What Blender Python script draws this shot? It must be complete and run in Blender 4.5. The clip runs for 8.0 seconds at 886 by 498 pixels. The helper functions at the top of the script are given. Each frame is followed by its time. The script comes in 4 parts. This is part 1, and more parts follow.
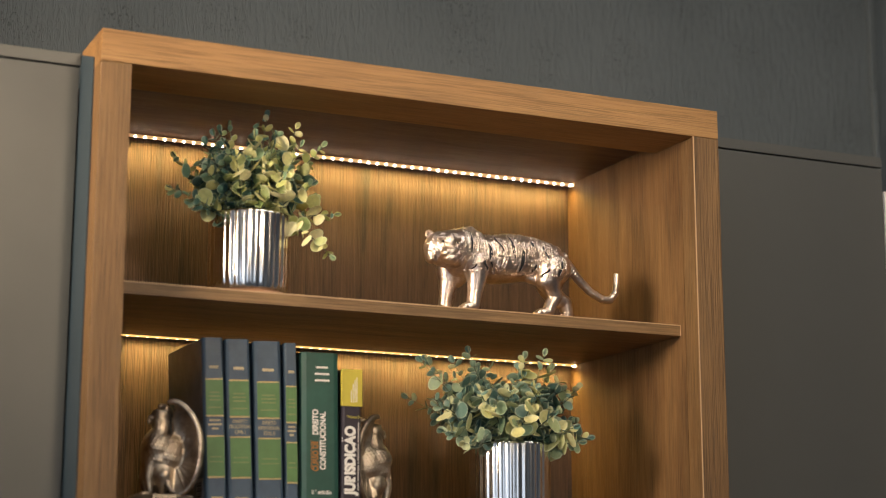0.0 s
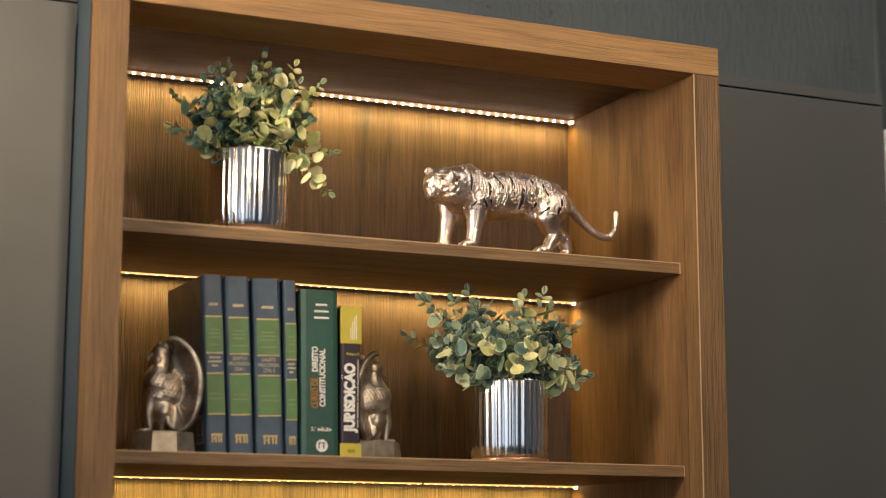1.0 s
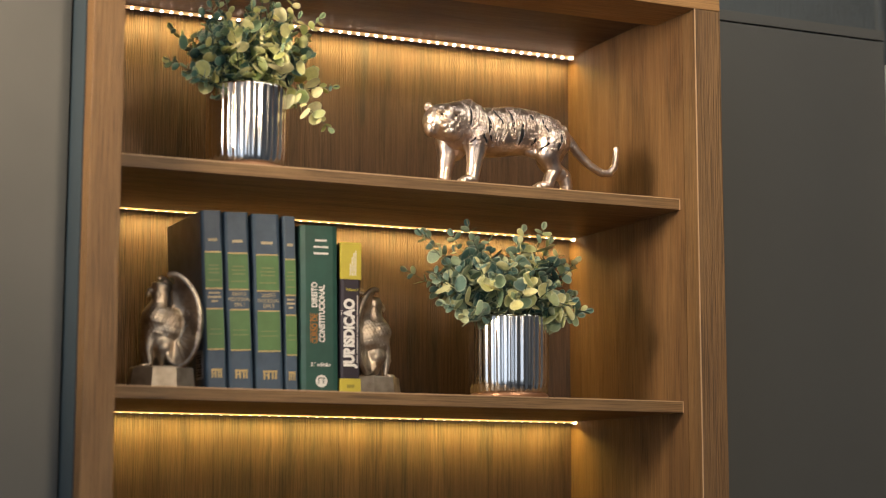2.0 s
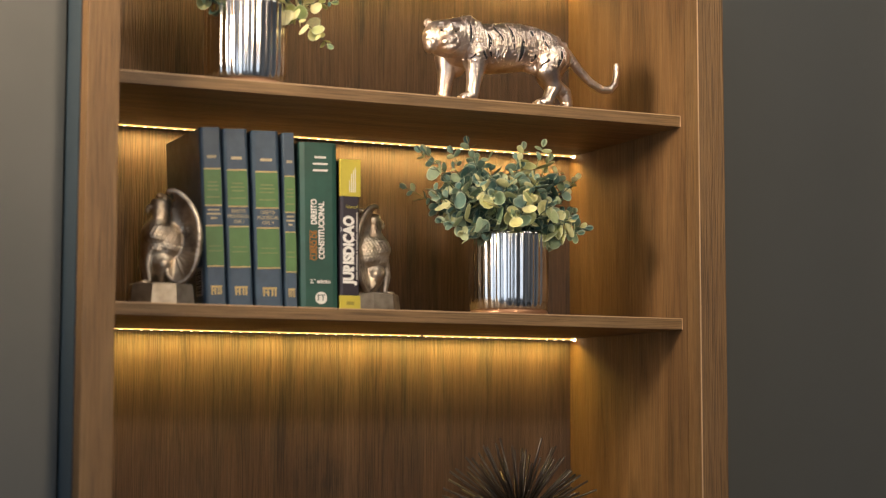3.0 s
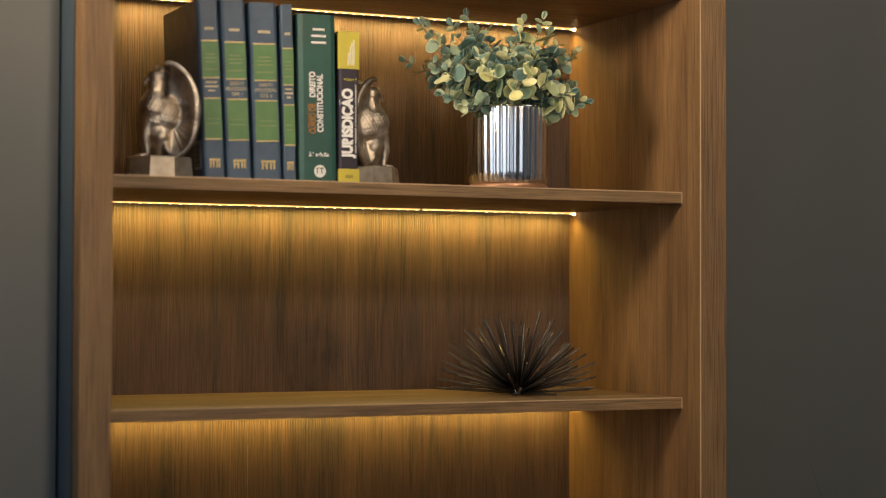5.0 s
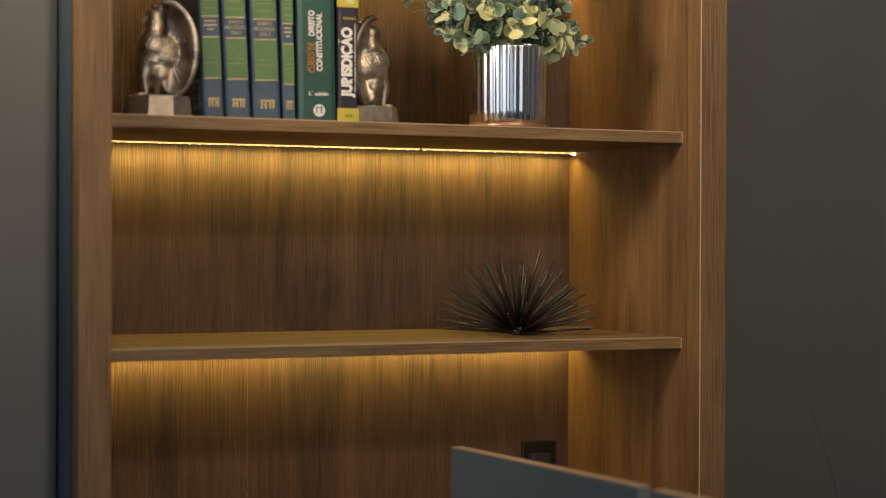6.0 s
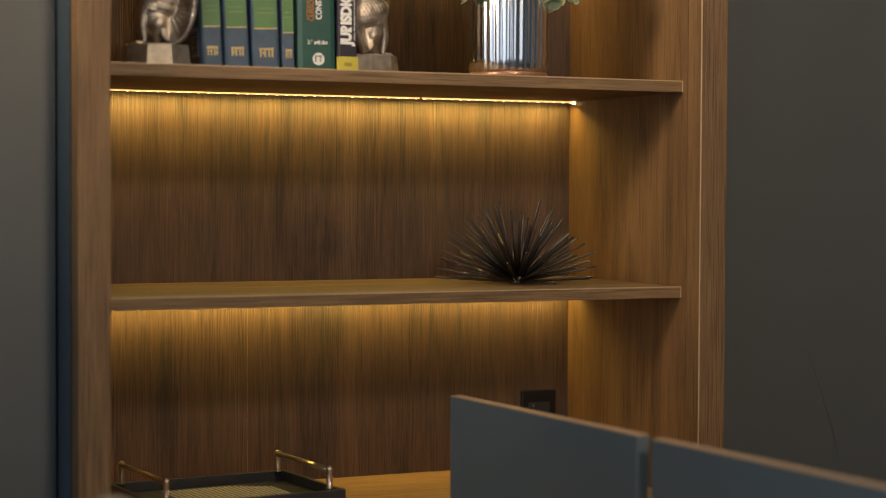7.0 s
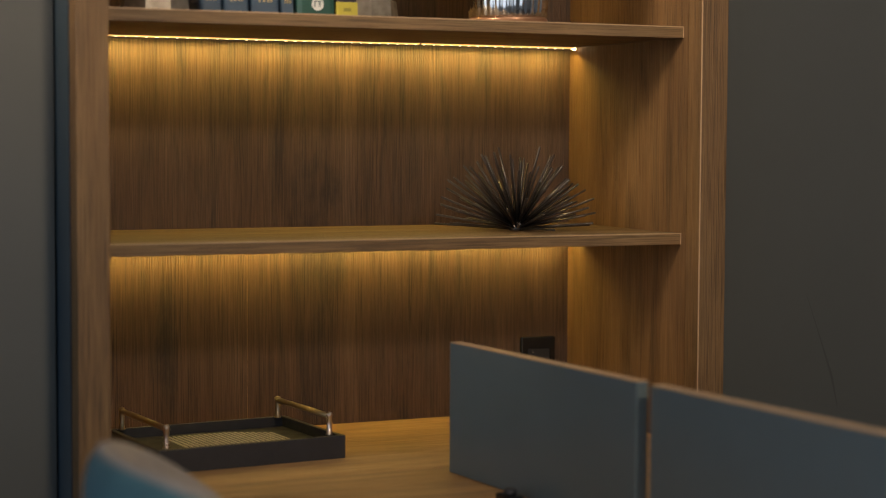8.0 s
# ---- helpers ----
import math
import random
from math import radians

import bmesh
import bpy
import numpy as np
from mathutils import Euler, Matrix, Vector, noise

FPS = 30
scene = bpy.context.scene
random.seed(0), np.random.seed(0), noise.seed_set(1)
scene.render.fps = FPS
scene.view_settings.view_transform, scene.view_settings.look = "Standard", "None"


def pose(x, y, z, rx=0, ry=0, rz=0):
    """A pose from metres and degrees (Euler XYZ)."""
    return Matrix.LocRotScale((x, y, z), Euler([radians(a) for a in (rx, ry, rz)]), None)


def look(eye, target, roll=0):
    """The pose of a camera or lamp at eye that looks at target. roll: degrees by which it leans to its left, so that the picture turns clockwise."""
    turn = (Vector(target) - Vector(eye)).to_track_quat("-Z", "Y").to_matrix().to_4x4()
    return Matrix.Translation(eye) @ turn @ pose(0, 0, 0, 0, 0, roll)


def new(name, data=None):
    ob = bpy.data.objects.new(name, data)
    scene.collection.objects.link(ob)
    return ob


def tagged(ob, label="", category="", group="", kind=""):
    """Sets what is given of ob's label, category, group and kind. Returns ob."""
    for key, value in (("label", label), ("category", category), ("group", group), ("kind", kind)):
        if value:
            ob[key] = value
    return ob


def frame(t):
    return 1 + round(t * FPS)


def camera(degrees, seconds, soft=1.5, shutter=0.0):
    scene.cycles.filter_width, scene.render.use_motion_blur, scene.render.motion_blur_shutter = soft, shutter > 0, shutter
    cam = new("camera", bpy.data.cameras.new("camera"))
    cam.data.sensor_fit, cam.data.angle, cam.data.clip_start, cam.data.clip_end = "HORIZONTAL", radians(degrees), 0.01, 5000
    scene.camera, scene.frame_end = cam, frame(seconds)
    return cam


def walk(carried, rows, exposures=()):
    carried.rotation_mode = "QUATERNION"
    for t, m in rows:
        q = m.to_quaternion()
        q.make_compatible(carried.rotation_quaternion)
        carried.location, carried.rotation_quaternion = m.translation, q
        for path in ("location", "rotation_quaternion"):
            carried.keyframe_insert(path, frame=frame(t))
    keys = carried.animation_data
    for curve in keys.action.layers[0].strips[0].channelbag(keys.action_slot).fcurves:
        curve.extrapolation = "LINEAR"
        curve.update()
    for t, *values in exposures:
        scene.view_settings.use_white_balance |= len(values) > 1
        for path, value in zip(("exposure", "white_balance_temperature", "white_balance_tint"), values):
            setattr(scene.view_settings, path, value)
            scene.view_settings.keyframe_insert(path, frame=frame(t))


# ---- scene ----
from mathutils.bvhtree import BVHTree

cam = camera(27.44, 8.0, soft=1.0)
cam.data.dof.use_dof = True
cam.data.dof.focus_distance = 2.96
cam.data.dof.aperture_fstop = 2.5
YAW = radians(24.262)
TILTS = [(0.0, 11.96), (0.5, 11.077), (1.0, 10.033), (1.5, 9.072), (1.7, 8.69), (3.0, 5.472), (3.5, 4.216), (4.0, 3.408),
         (4.5, 2.54), (6.0, -0.313), (6.5, -1.062), (7.0, -1.883), (7.5, -2.663), (8.0, -3.544)]


def station(t, tilt):
    k, p = t / 8, radians(tilt)
    eye = Vector((-0.616 + 0.0169 * k, -2.4496 + 0.02 * k, 1.2413 - 0.0132 * k))
    way = Vector((math.sin(YAW) * math.cos(p), math.cos(YAW) * math.cos(p), math.sin(p)))
    return look(eye, eye + way, 0.035 + 0.254 * k)


walk(cam, [(t, station(t, tilt)) for t, tilt in TILTS], [(0.0, 0.05), (1.5, 0.09), (3.0, 0.24), (4.5, 0.24), (6.5, 0.09), (8.0, 0.09)])

# ---- light ----
world = bpy.data.worlds.new("world")
scene.world = world
world.use_nodes = True
world.node_tree.nodes["Background"].inputs[0].default_value = (0.5, 0.6, 0.75, 1)
world.node_tree.nodes["Background"].inputs[1].default_value = 0.05


def area_lamp(name, m, sx, sy, watts, colour, spread=180):
    data = bpy.data.lights.new(name, "AREA")
    data.shape, data.size, data.size_y, data.energy, data.color, data.spread = "RECTANGLE", sx, sy, watts, colour, radians(spread)
    ob = new(name, data)
    ob.matrix_world = m
    return ob


WARM, COOL, AMBER, GOLD = (1.0, 0.77, 0.53), (0.71, 0.835, 1.0), (1.0, 0.72, 0.24), (1.0, 0.735, 0.18)
# Key light from the left, placed by cast shadows; its hanging lamp is added.
area_lamp("key_light", look((-1.50, -0.66, 2.10), (0.33, 0.06, 1.95)), 0.42, 0.42, 5.4, WARM, 54)
# Added overhead light, out of view, to wash the upper right wall.
area_lamp("unseen_ceiling_light", pose(0.95, -0.45, 2.885), 1.4, 0.3, 4.5, (0.90, 0.95, 1.0))
# Cool light from two added windows, both out of view.
area_lamp("added_window_light", look((-0.30, -4.44, 1.55), (-0.30, 0, 1.55)), 1.9, 1.7, 12, COOL)
area_lamp("unseen_ceiling_light", look((0.42, -3.3, 2.70), (0.42, 0, 2.1)), 0.34, 0.22, 13, WARM, 90)
area_lamp("added_window_light", look((-3.17, -2.4, 1.45), (0, -2.4, 1.45)), 3.5, 2.2, 30, COOL)
LED_Y = 0.408
for led_z, watts, hue in ((2.046, 1.85, AMBER), (1.7105, 1.6, AMBER), (1.382, 1.5, GOLD), (1.054, 1.25, GOLD)):
    area_lamp("led_light", look((0.469, LED_Y, led_z - 0.0065), (0.469, LED_Y + 0.3, led_z - 1)), 0.92, 0.006, watts, hue)


# ---- materials ----
def material(name, colour=(0.5, 0.5, 0.5), rough=0.5, metal=0.0):
    mat = bpy.data.materials.new(name)
    mat.use_nodes = True
    b = mat.node_tree.nodes["Principled BSDF"]
    b.inputs["Base Color"].default_value = (*colour, 1)
    b.inputs["Roughness"].default_value = rough
    b.inputs["Metallic"].default_value = metal
    return mat


def node(mat, kind, **values):
    n = mat.node_tree.nodes.new(kind)
    for key, value in values.items():
        n.inputs[key.replace("_", " ")].default_value = value
    return n


def wire(mat, a, out, b, into):
    mat.node_tree.links.new(a.outputs[out], b.inputs[into])


def ramp(mat, source, out, stops):
    n = mat.node_tree.nodes.new("ShaderNodeValToRGB")
    while len(n.color_ramp.elements) < len(stops):
        n.color_ramp.elements.new(0.5)
    for e, (p, c) in zip(n.color_ramp.elements, stops):
        e.position, e.color = p, (*c, 1)
    wire(mat, source, out, n, "Fac")
    return n


def bsdf(mat):
    return mat.node_tree.nodes["Principled BSDF"]


def stretched(mat, scale):
    """Object coordinates, stretched, with an offset of its own for every object."""
    co = node(mat, "ShaderNodeTexCoord")
    info = node(mat, "ShaderNodeObjectInfo")
    mul = node(mat, "ShaderNodeVectorMath")
    mul.operation = "MULTIPLY_ADD"
    comb = node(mat, "ShaderNodeCombineXYZ")
    for k in "XYZ":
        wire(mat, info, "Random", comb, k)
    mul.inputs[1].default_value = (7.3, 5.1, 9.7)
    wire(mat, comb, 0, mul, 0)
    wire(mat, co, "Object", mul, 2)
    mp = node(mat, "ShaderNodeMapping", Scale=scale)
    wire(mat, mul, 0, mp, "Vector")
    return mp


def relief(mat, source, out, strength, distance):
    b = node(mat, "ShaderNodeBump", Strength=strength, Distance=distance)
    wire(mat, source, out, b, "Height")
    wire(mat, b, 0, bsdf(mat), "Normal")
    return b


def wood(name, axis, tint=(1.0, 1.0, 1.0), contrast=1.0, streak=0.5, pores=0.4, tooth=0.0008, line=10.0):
    """Brown wood-grain laminate; the grain runs along the axis, with smoky clouds, sparse dark streaks and short open pores."""
    mat = material(name, rough=0.42)

    def along(across, length):
        scale = [across] * 3
        scale[axis] = length
        return stretched(mat, scale)

    def times(a, a_out, b, b_out):
        m = node(mat, "ShaderNodeMix")
        m.data_type, m.blend_type = "RGBA", "MULTIPLY"
        m.inputs[0].default_value = 1.0
        wire(mat, a, a_out, m, 6)
        wire(mat, b, b_out, m, 7)
        return m

    cloud = node(mat, "ShaderNodeTexNoise", Scale=1.0, Detail=5.0, Roughness=0.6, Distortion=1.6)
    wire(mat, along(9, 1.1), 0, cloud, "Vector")
    grain = node(mat, "ShaderNodeTexNoise", Scale=1.0, Detail=8.0, Roughness=0.68, Distortion=1.1)
    wire(mat, along(46, 4.2), 0, grain, "Vector")
    fine = node(mat, "ShaderNodeTexNoise", Scale=1.0, Detail=5.0, Roughness=0.66, Distortion=0.6)
    wire(mat, along(260, 9.0), 0, fine, "Vector")
    pore = node(mat, "ShaderNodeTexNoise", Scale=1.0, Detail=2.5, Roughness=0.6)
    wire(mat, along(640, line), 0, pore, "Vector")
    swarm = node(mat, "ShaderNodeTexNoise", Scale=1.0, Detail=4.0, Roughness=0.6, Distortion=0.8)
    wire(mat, along(38, 2.6), 0, swarm, "Vector")
    mix = None
    for source, weight in ((cloud, 0.50), (grain, 0.24), (fine, 0.26)):
        term = node(mat, "ShaderNodeMath")
        term.operation = "MULTIPLY_ADD"
        term.inputs[1].default_value = weight
        term.inputs[2].default_value = 0.0
        wire(mat, source, "Fac", term, 0)
        if mix:
            wire(mat, mix, 0, term, 2)
        mix = term
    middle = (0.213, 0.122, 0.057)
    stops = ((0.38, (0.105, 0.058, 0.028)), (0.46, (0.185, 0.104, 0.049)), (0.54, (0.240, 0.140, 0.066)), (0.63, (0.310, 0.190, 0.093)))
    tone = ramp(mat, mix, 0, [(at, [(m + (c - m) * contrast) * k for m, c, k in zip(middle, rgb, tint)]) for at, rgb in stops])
    smoke = node(mat, "ShaderNodeTexNoise", Scale=1.0, Detail=7.0, Roughness=0.66, Distortion=1.3)
    wire(mat, along(14, 1.7), 0, smoke, "Vector")
    veil = ramp(mat, smoke, "Fac", [(0.28, [1 - streak * k for k in (0.78, 0.72, 0.60)]), (0.40, [1 - streak * k for k in (0.30, 0.27, 0.22)]), (0.50, (1, 1, 1))])
    smoked = times(tone, 0, veil, 0)
    deep = ramp(mat, swarm, "Fac", [(0.36, [1 - pores] * 3), (0.62, [1 - 0.45 * pores] * 3)])
    fleck = ramp(mat, pore, "Fac", [(0.41, (0, 0, 0)), (0.53, (1, 1, 1))])
    lift = node(mat, "ShaderNodeMix")
    lift.data_type, lift.blend_type = "RGBA", "SCREEN"
    lift.inputs[0].default_value = 1.0
    wire(mat, deep, 0, lift, 6)
    wire(mat, fleck, 0, lift, 7)
    wire(mat, times(smoked, 2, lift, 2), 2, bsdf(mat), "Base Color")
    rough = ramp(mat, fine, "Fac", [(0.3, (0.62, 0.62, 0.62)), (0.7, (0.46, 0.46, 0.46))])
    wire(mat, rough, 0, bsdf(mat), "Roughness")
    bsdf(mat).inputs["Specular IOR Level"].default_value = 0.45
    relief(mat, pore, "Fac", 1.0, tooth)
    return mat


def mottled(name, colour, rough, spread=0.12, scale=6.0, fine=180.0, bump=0.05, metal=0.0, axis_scale=(1, 1, 1)):
    """A plain finish with slow drifts of tone and a fine tooth."""
    mat = material(name, colour, rough, metal)
    mp = stretched(mat, axis_scale)
    a = node(mat, "ShaderNodeTexNoise", Scale=scale, Detail=4.0, Roughness=0.6)
    wire(mat, mp, 0, a, "Vector")
    lo, hi = [c * (1 - spread) for c in colour], [min(1, c * (1 + spread)) for c in colour]
    wire(mat, ramp(mat, a, "Fac", [(0.3, lo), (0.7, hi)]), 0, bsdf(mat), "Base Color")
    r = ramp(mat, a, "Fac", [(0.3, [min(1, rough * 1.15)] * 3), (0.7, [rough * 0.88] * 3)])
    wire(mat, r, 0, bsdf(mat), "Roughness")
    f = node(mat, "ShaderNodeTexNoise", Scale=fine, Detail=3.0)
    wire(mat, mp, 0, f, "Vector")
    relief(mat, f, "Fac", bump, 0.001)
    return mat


def plaster():
    """Dark grey scraped wall coat with short upright dragged marks and pits."""
    mat = material("grey_scraped_plaster", (0.12, 0.125, 0.125), 0.75)
    drag = node(mat, "ShaderNodeTexNoise", Scale=1.0, Detail=5.0, Roughness=0.62, Distortion=0.8)
    wire(mat, stretched(mat, (110, 110, 26)), 0, drag, "Vector")
    pits = node(mat, "ShaderNodeTexNoise", Scale=230.0, Detail=2.0, Roughness=0.5)
    wire(mat, stretched(mat, (1, 1, 0.6)), 0, pits, "Vector")
    hole = ramp(mat, pits, "Fac", [(0.36, (0, 0, 0)), (0.42, (1, 1, 1))])
    swarm = node(mat, "ShaderNodeTexNoise", Scale=11.0, Detail=3.0)
    wire(mat, stretched(mat, (1, 1, 0.7)), 0, swarm, "Vector")
    spare = ramp(mat, swarm, "Fac", [(0.50, (1, 1, 1)), (0.62, (0, 0, 0))])
    pit = node(mat, "ShaderNodeMath")
    pit.operation = "MAXIMUM"
    wire(mat, hole, 0, pit, 0)
    wire(mat, spare, 0, pit, 1)
    marks = ramp(mat, drag, "Fac", [(0.36, (0.0, 0.0, 0.0)), (0.62, (0.45, 0.45, 0.45))])
    mul = node(mat, "ShaderNodeMath")
    mul.operation = "MULTIPLY_ADD"
    wire(mat, pit, 0, mul, 0)
    mul.inputs[1].default_value = 0.8
    wire(mat, marks, 0, mul, 2)
    tone = node(mat, "ShaderNodeTexNoise", Scale=2.5, Detail=5.0)
    wire(mat, stretched(mat, (1, 1, 1)), 0, tone, "Vector")
    coat = ramp(mat, tone, "Fac", [(0.3, (0.060, 0.075, 0.085)), (0.7, (0.080, 0.097, 0.108))])
    # shade inside the pits, painted as a darker base colour
    pit_shade = ramp(mat, pit, 0, [(0.0, (0.55, 0.55, 0.55)), (1.0, (1, 1, 1))])
    both = node(mat, "ShaderNodeMix")
    both.data_type, both.blend_type = "RGBA", "MULTIPLY"
    both.inputs[0].default_value = 1.0
    wire(mat, coat, 0, both, 6)
    wire(mat, pit_shade, 0, both, 7)
    wire(mat, both, 2, bsdf(mat), "Base Color")
    relief(mat, mul, 0, 0.75, 0.004)
    return mat


def emitter(name, colour, strength):
    mat = material(name, colour, 0.4)
    bsdf(mat).inputs["Emission Color"].default_value = (*colour, 1)
    bsdf(mat).inputs["Emission Strength"].default_value = strength
    return mat


def leafy(name, stops, rough=0.5, joined=False):
    mat = material(name, rough=rough)
    info = node(mat, "ShaderNodeNewGeometry" if joined else "ShaderNodeObjectInfo")
    tone = ramp(mat, info, "Random Per Island" if joined else "Random", stops)
    veins = node(mat, "ShaderNodeTexNoise", Scale=140.0, Detail=3.0)
    wire(mat, stretched(mat, (1, 1, 1)), 0, veins, "Vector")
    shade = ramp(mat, veins, "Fac", [(0.3, (0.78, 0.8, 0.8)), (0.7, (1.0, 1.0, 1.0))])
    mul = node(mat, "ShaderNodeMix")
    mul.data_type, mul.blend_type = "RGBA", "MULTIPLY"
    mul.inputs[0].default_value = 1.0
    wire(mat, tone, 0, mul, 6)
    wire(mat, shade, 0, mul, 7)
    wire(mat, mul, 2, bsdf(mat), "Base Color")
    relief(mat, veins, "Fac", 0.2, 0.001)
    return mat


def metal_relief(name, colour, dark, rough, scale, strength, cells=False):
    """Cast metal with tarnish in the hollows of its relief."""
    mat = material(name, colour, rough, 1.0)
    if cells:
        t = node(mat, "ShaderNodeTexVoronoi", Scale=scale)
        wire(mat, stretched(mat, (1, 1, 0.6)), 0, t, "Vector")
        out = "Distance"
    else:
        t = node(mat, "ShaderNodeTexNoise", Scale=scale, Detail=4.0, Roughness=0.6)
        wire(mat, stretched(mat, (1, 1, 1)), 0, t, "Vector")
        out = "Fac"
    patina = node(mat, "ShaderNodeTexNoise", Scale=38.0, Detail=5.0)
    wire(mat, stretched(mat, (1, 1, 1)), 0, patina, "Vector")
    wire(mat, ramp(mat, patina, "Fac", [(0.36, dark), (0.58, colour)]), 0, bsdf(mat), "Base Color")
    relief(mat, t, out, strength, 0.003)
    return mat


WOOD_Z = wood("brown_wood_upright", 2, (0.92, 0.85, 0.73), 0.8, 0.6, 0.36)
WOOD_POST = wood("brown_wood_post", 2, (1.0, 0.97, 0.82), 0.6, 0.25, 0.55, 0.0012, 8.0)
WOOD_X = wood("brown_wood_across", 0, (1.02, 1.04, 0.96), 0.85, 0.35, 0.50)
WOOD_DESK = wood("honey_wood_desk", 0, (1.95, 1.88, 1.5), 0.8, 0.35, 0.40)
# Back board tint is darkened to carry the shade deep in the shelves.
WOOD_BACK = wood("shaded_wood_back", 2, (0.52, 0.495, 0.58), 0.85, 0.8, 0.52, 0.0024)
# Same laminate as the shelves; the top panel's underside shade is in this colour.
WOOD_TOP = wood("shaded_wood_across", 0, (0.52, 0.495, 0.58), 0.7, 0.4, 0.40)
# Head board tint is raised: lamp light on its front is part of the colour.
WOOD_HEAD = wood("lit_wood_head", 0, (1.60, 1.50, 1.15), 0.55, 0.2, 0.42)
BAND = mottled("pale_edge_band", (0.50, 0.33, 0.19), 0.45, 0.1)
GREY = mottled("grey_matt_lacquer", (0.086, 0.088, 0.083), 0.5, 0.05, 3.0, 260.0, 0.03)
GREY_SIDE = mottled("blue_grey_board", (0.040, 0.062, 0.082), 0.34, 0.06, 4.0, 260.0, 0.03)
DIVIDER = mottled("teal_grey_board", (0.120, 0.162, 0.178), 0.34, 0.06, 4.0, 260.0, 0.03)
GAP = material("dark_joint", (0.012, 0.012, 0.013), 0.8)
PLASTER = plaster()
WHITE = mottled("white_paint", (0.72, 0.72, 0.70), 0.6, 0.04)
ROOM = mottled("room_paint", (0.52, 0.53, 0.54), 0.7, 0.06)
FLOOR = mottled("floor_stone", (0.14, 0.13, 0.12), 0.4, 0.15)
CHROME = mottled("polished_chrome", (0.70, 0.68, 0.66), 0.15, 0.02, 8.0, 90.0, 0.01, 1.0)
COPPER = mottled("copper_brown_base", (0.42, 0.22, 0.12), 0.3, 0.1, 10.0, 90.0, 0.02, 0.6)
SILVER = metal_relief("rosy_silver", (0.80, 0.67, 0.57), (0.50, 0.40, 0.34), 0.33, 170.0, 0.30)
SLIT = material("slit_black", (0.012, 0.012, 0.014), 0.5)
PEWTER = metal_relief("aged_pewter", (0.55, 0.47, 0.37), (0.25, 0.20, 0.155), 0.43, 230.0, 0.06, True)
PEWTER_PLAIN = metal_relief("worn_pewter_base", (0.38, 0.33, 0.265), (0.24, 0.20, 0.155), 0.55, 90.0, 0.2)
BLACK = mottled("black_satin", (0.022, 0.022, 0.025), 0.42, 0.15, 30.0, 300.0, 0.04)
BLACK_GLOSS = mottled("black_gloss_plastic", (0.012, 0.012, 0.013), 0.14, 0.1, 30.0, 300.0, 0.02)
SPINE_BLACK = mottled("bronzed_black_metal", (0.095, 0.082, 0.074), 0.33, 0.25, 40.0, 300.0, 0.05, 0.7)
BRASS = mottled("brass_rod", (0.50, 0.41, 0.28), 0.34, 0.08, 30.0, 200.0, 0.03, 1.0)
ROSE = mottled("rose_steel", (0.62, 0.50, 0.42), 0.28, 0.08, 30.0, 200.0, 0.03, 1.0)
STRIPE = mottled("bone_stripe", (0.50, 0.47, 0.42), 0.5, 0.08, 40.0)
TEAL = mottled("teal_leather", (0.075, 0.165, 0.195), 0.42, 0.2, 14.0, 320.0, 0.25)
BEIGE = mottled("beige_leather", (0.30, 0.265, 0.235), 0.5, 0.1, 14.0, 320.0, 0.2)
NAVY = mottled("navy_cover", (0.052, 0.085, 0.128), 0.42, 0.18, 30.0, 500.0, 0.12)
GREEN_LABEL = mottled("green_label", (0.095, 0.195, 0.068), 0.45, 0.12, 30.0, 500.0, 0.08)
GILT = mottled("gilt_print", (0.55, 0.42, 0.2), 0.42, 0.2, 90.0, 400.0, 0.05, 0.5)
GILT_DULL = mottled("dull_gilt_print", (0.46, 0.39, 0.25), 0.5, 0.2, 90.0, 400.0, 0.05)
GREEN_INK = mottled("green_gilt_print", (0.19, 0.23, 0.09), 0.5, 0.2, 90.0, 400.0, 0.05)
PAPER = mottled("page_paper", (0.62, 0.56, 0.45), 0.8, 0.1, 60.0, 200.0, 0.2, 0.0, (40, 1, 1))
BOTTLE_GREEN = mottled("bottle_green_cover", (0.027, 0.082, 0.064), 0.32, 0.15, 30.0, 500.0, 0.08)
PRINT = mottled("white_print", (0.74, 0.72, 0.68), 0.5, 0.05, 90.0)
PRINT_DULL = mottled("grey_print", (0.42, 0.39, 0.37), 0.5, 0.05, 90.0)
OLIVE_BRIGHT = mottled("yellow_print", (0.46, 0.40, 0.06), 0.5, 0.05, 90.0)
ORANGE = mottled("orange_print", (0.38, 0.16, 0.03), 0.5, 0.08, 90.0)
PLUM = mottled("dark_plum_cover", (0.028, 0.022, 0.032), 0.34, 0.15, 30.0, 500.0, 0.06)
YELLOW = mottled("yellow_cover", (0.50, 0.42, 0.055), 0.36, 0.08, 30.0, 500.0, 0.06)
OLIVE_INK = mottled("olive_ink", (0.28, 0.24, 0.04), 0.5, 0.08, 60.0)
LED_DOT = emitter("led_lens", (1.0, 0.86, 0.72), 14.0)
LED_SOFT = emitter("led_lens_low", (1.0, 0.74, 0.40), 9.0)
LED_GLOW = emitter("led_glowing_tape", (1.0, 0.62, 0.20), 1.0)
LED_TAPE = emitter("led_tape", (1.0, 0.62, 0.30), 0.45)
LAMP_FACE = emitter("lamp_diffuser", (1.0, 0.84, 0.66), 3.0)
TONES_A = [(0.0, (0.07, 0.16, 0.14)), (0.35, (0.12, 0.24, 0.18)), (0.7, (0.32, 0.42, 0.20)), (1.0, (0.72, 0.68, 0.28))]
TONES_B = [(0.0, (0.07, 0.16, 0.15)), (0.40, (0.16, 0.27, 0.22)), (0.75, (0.34, 0.42, 0.26)), (1.0, (0.70, 0.67, 0.34))]
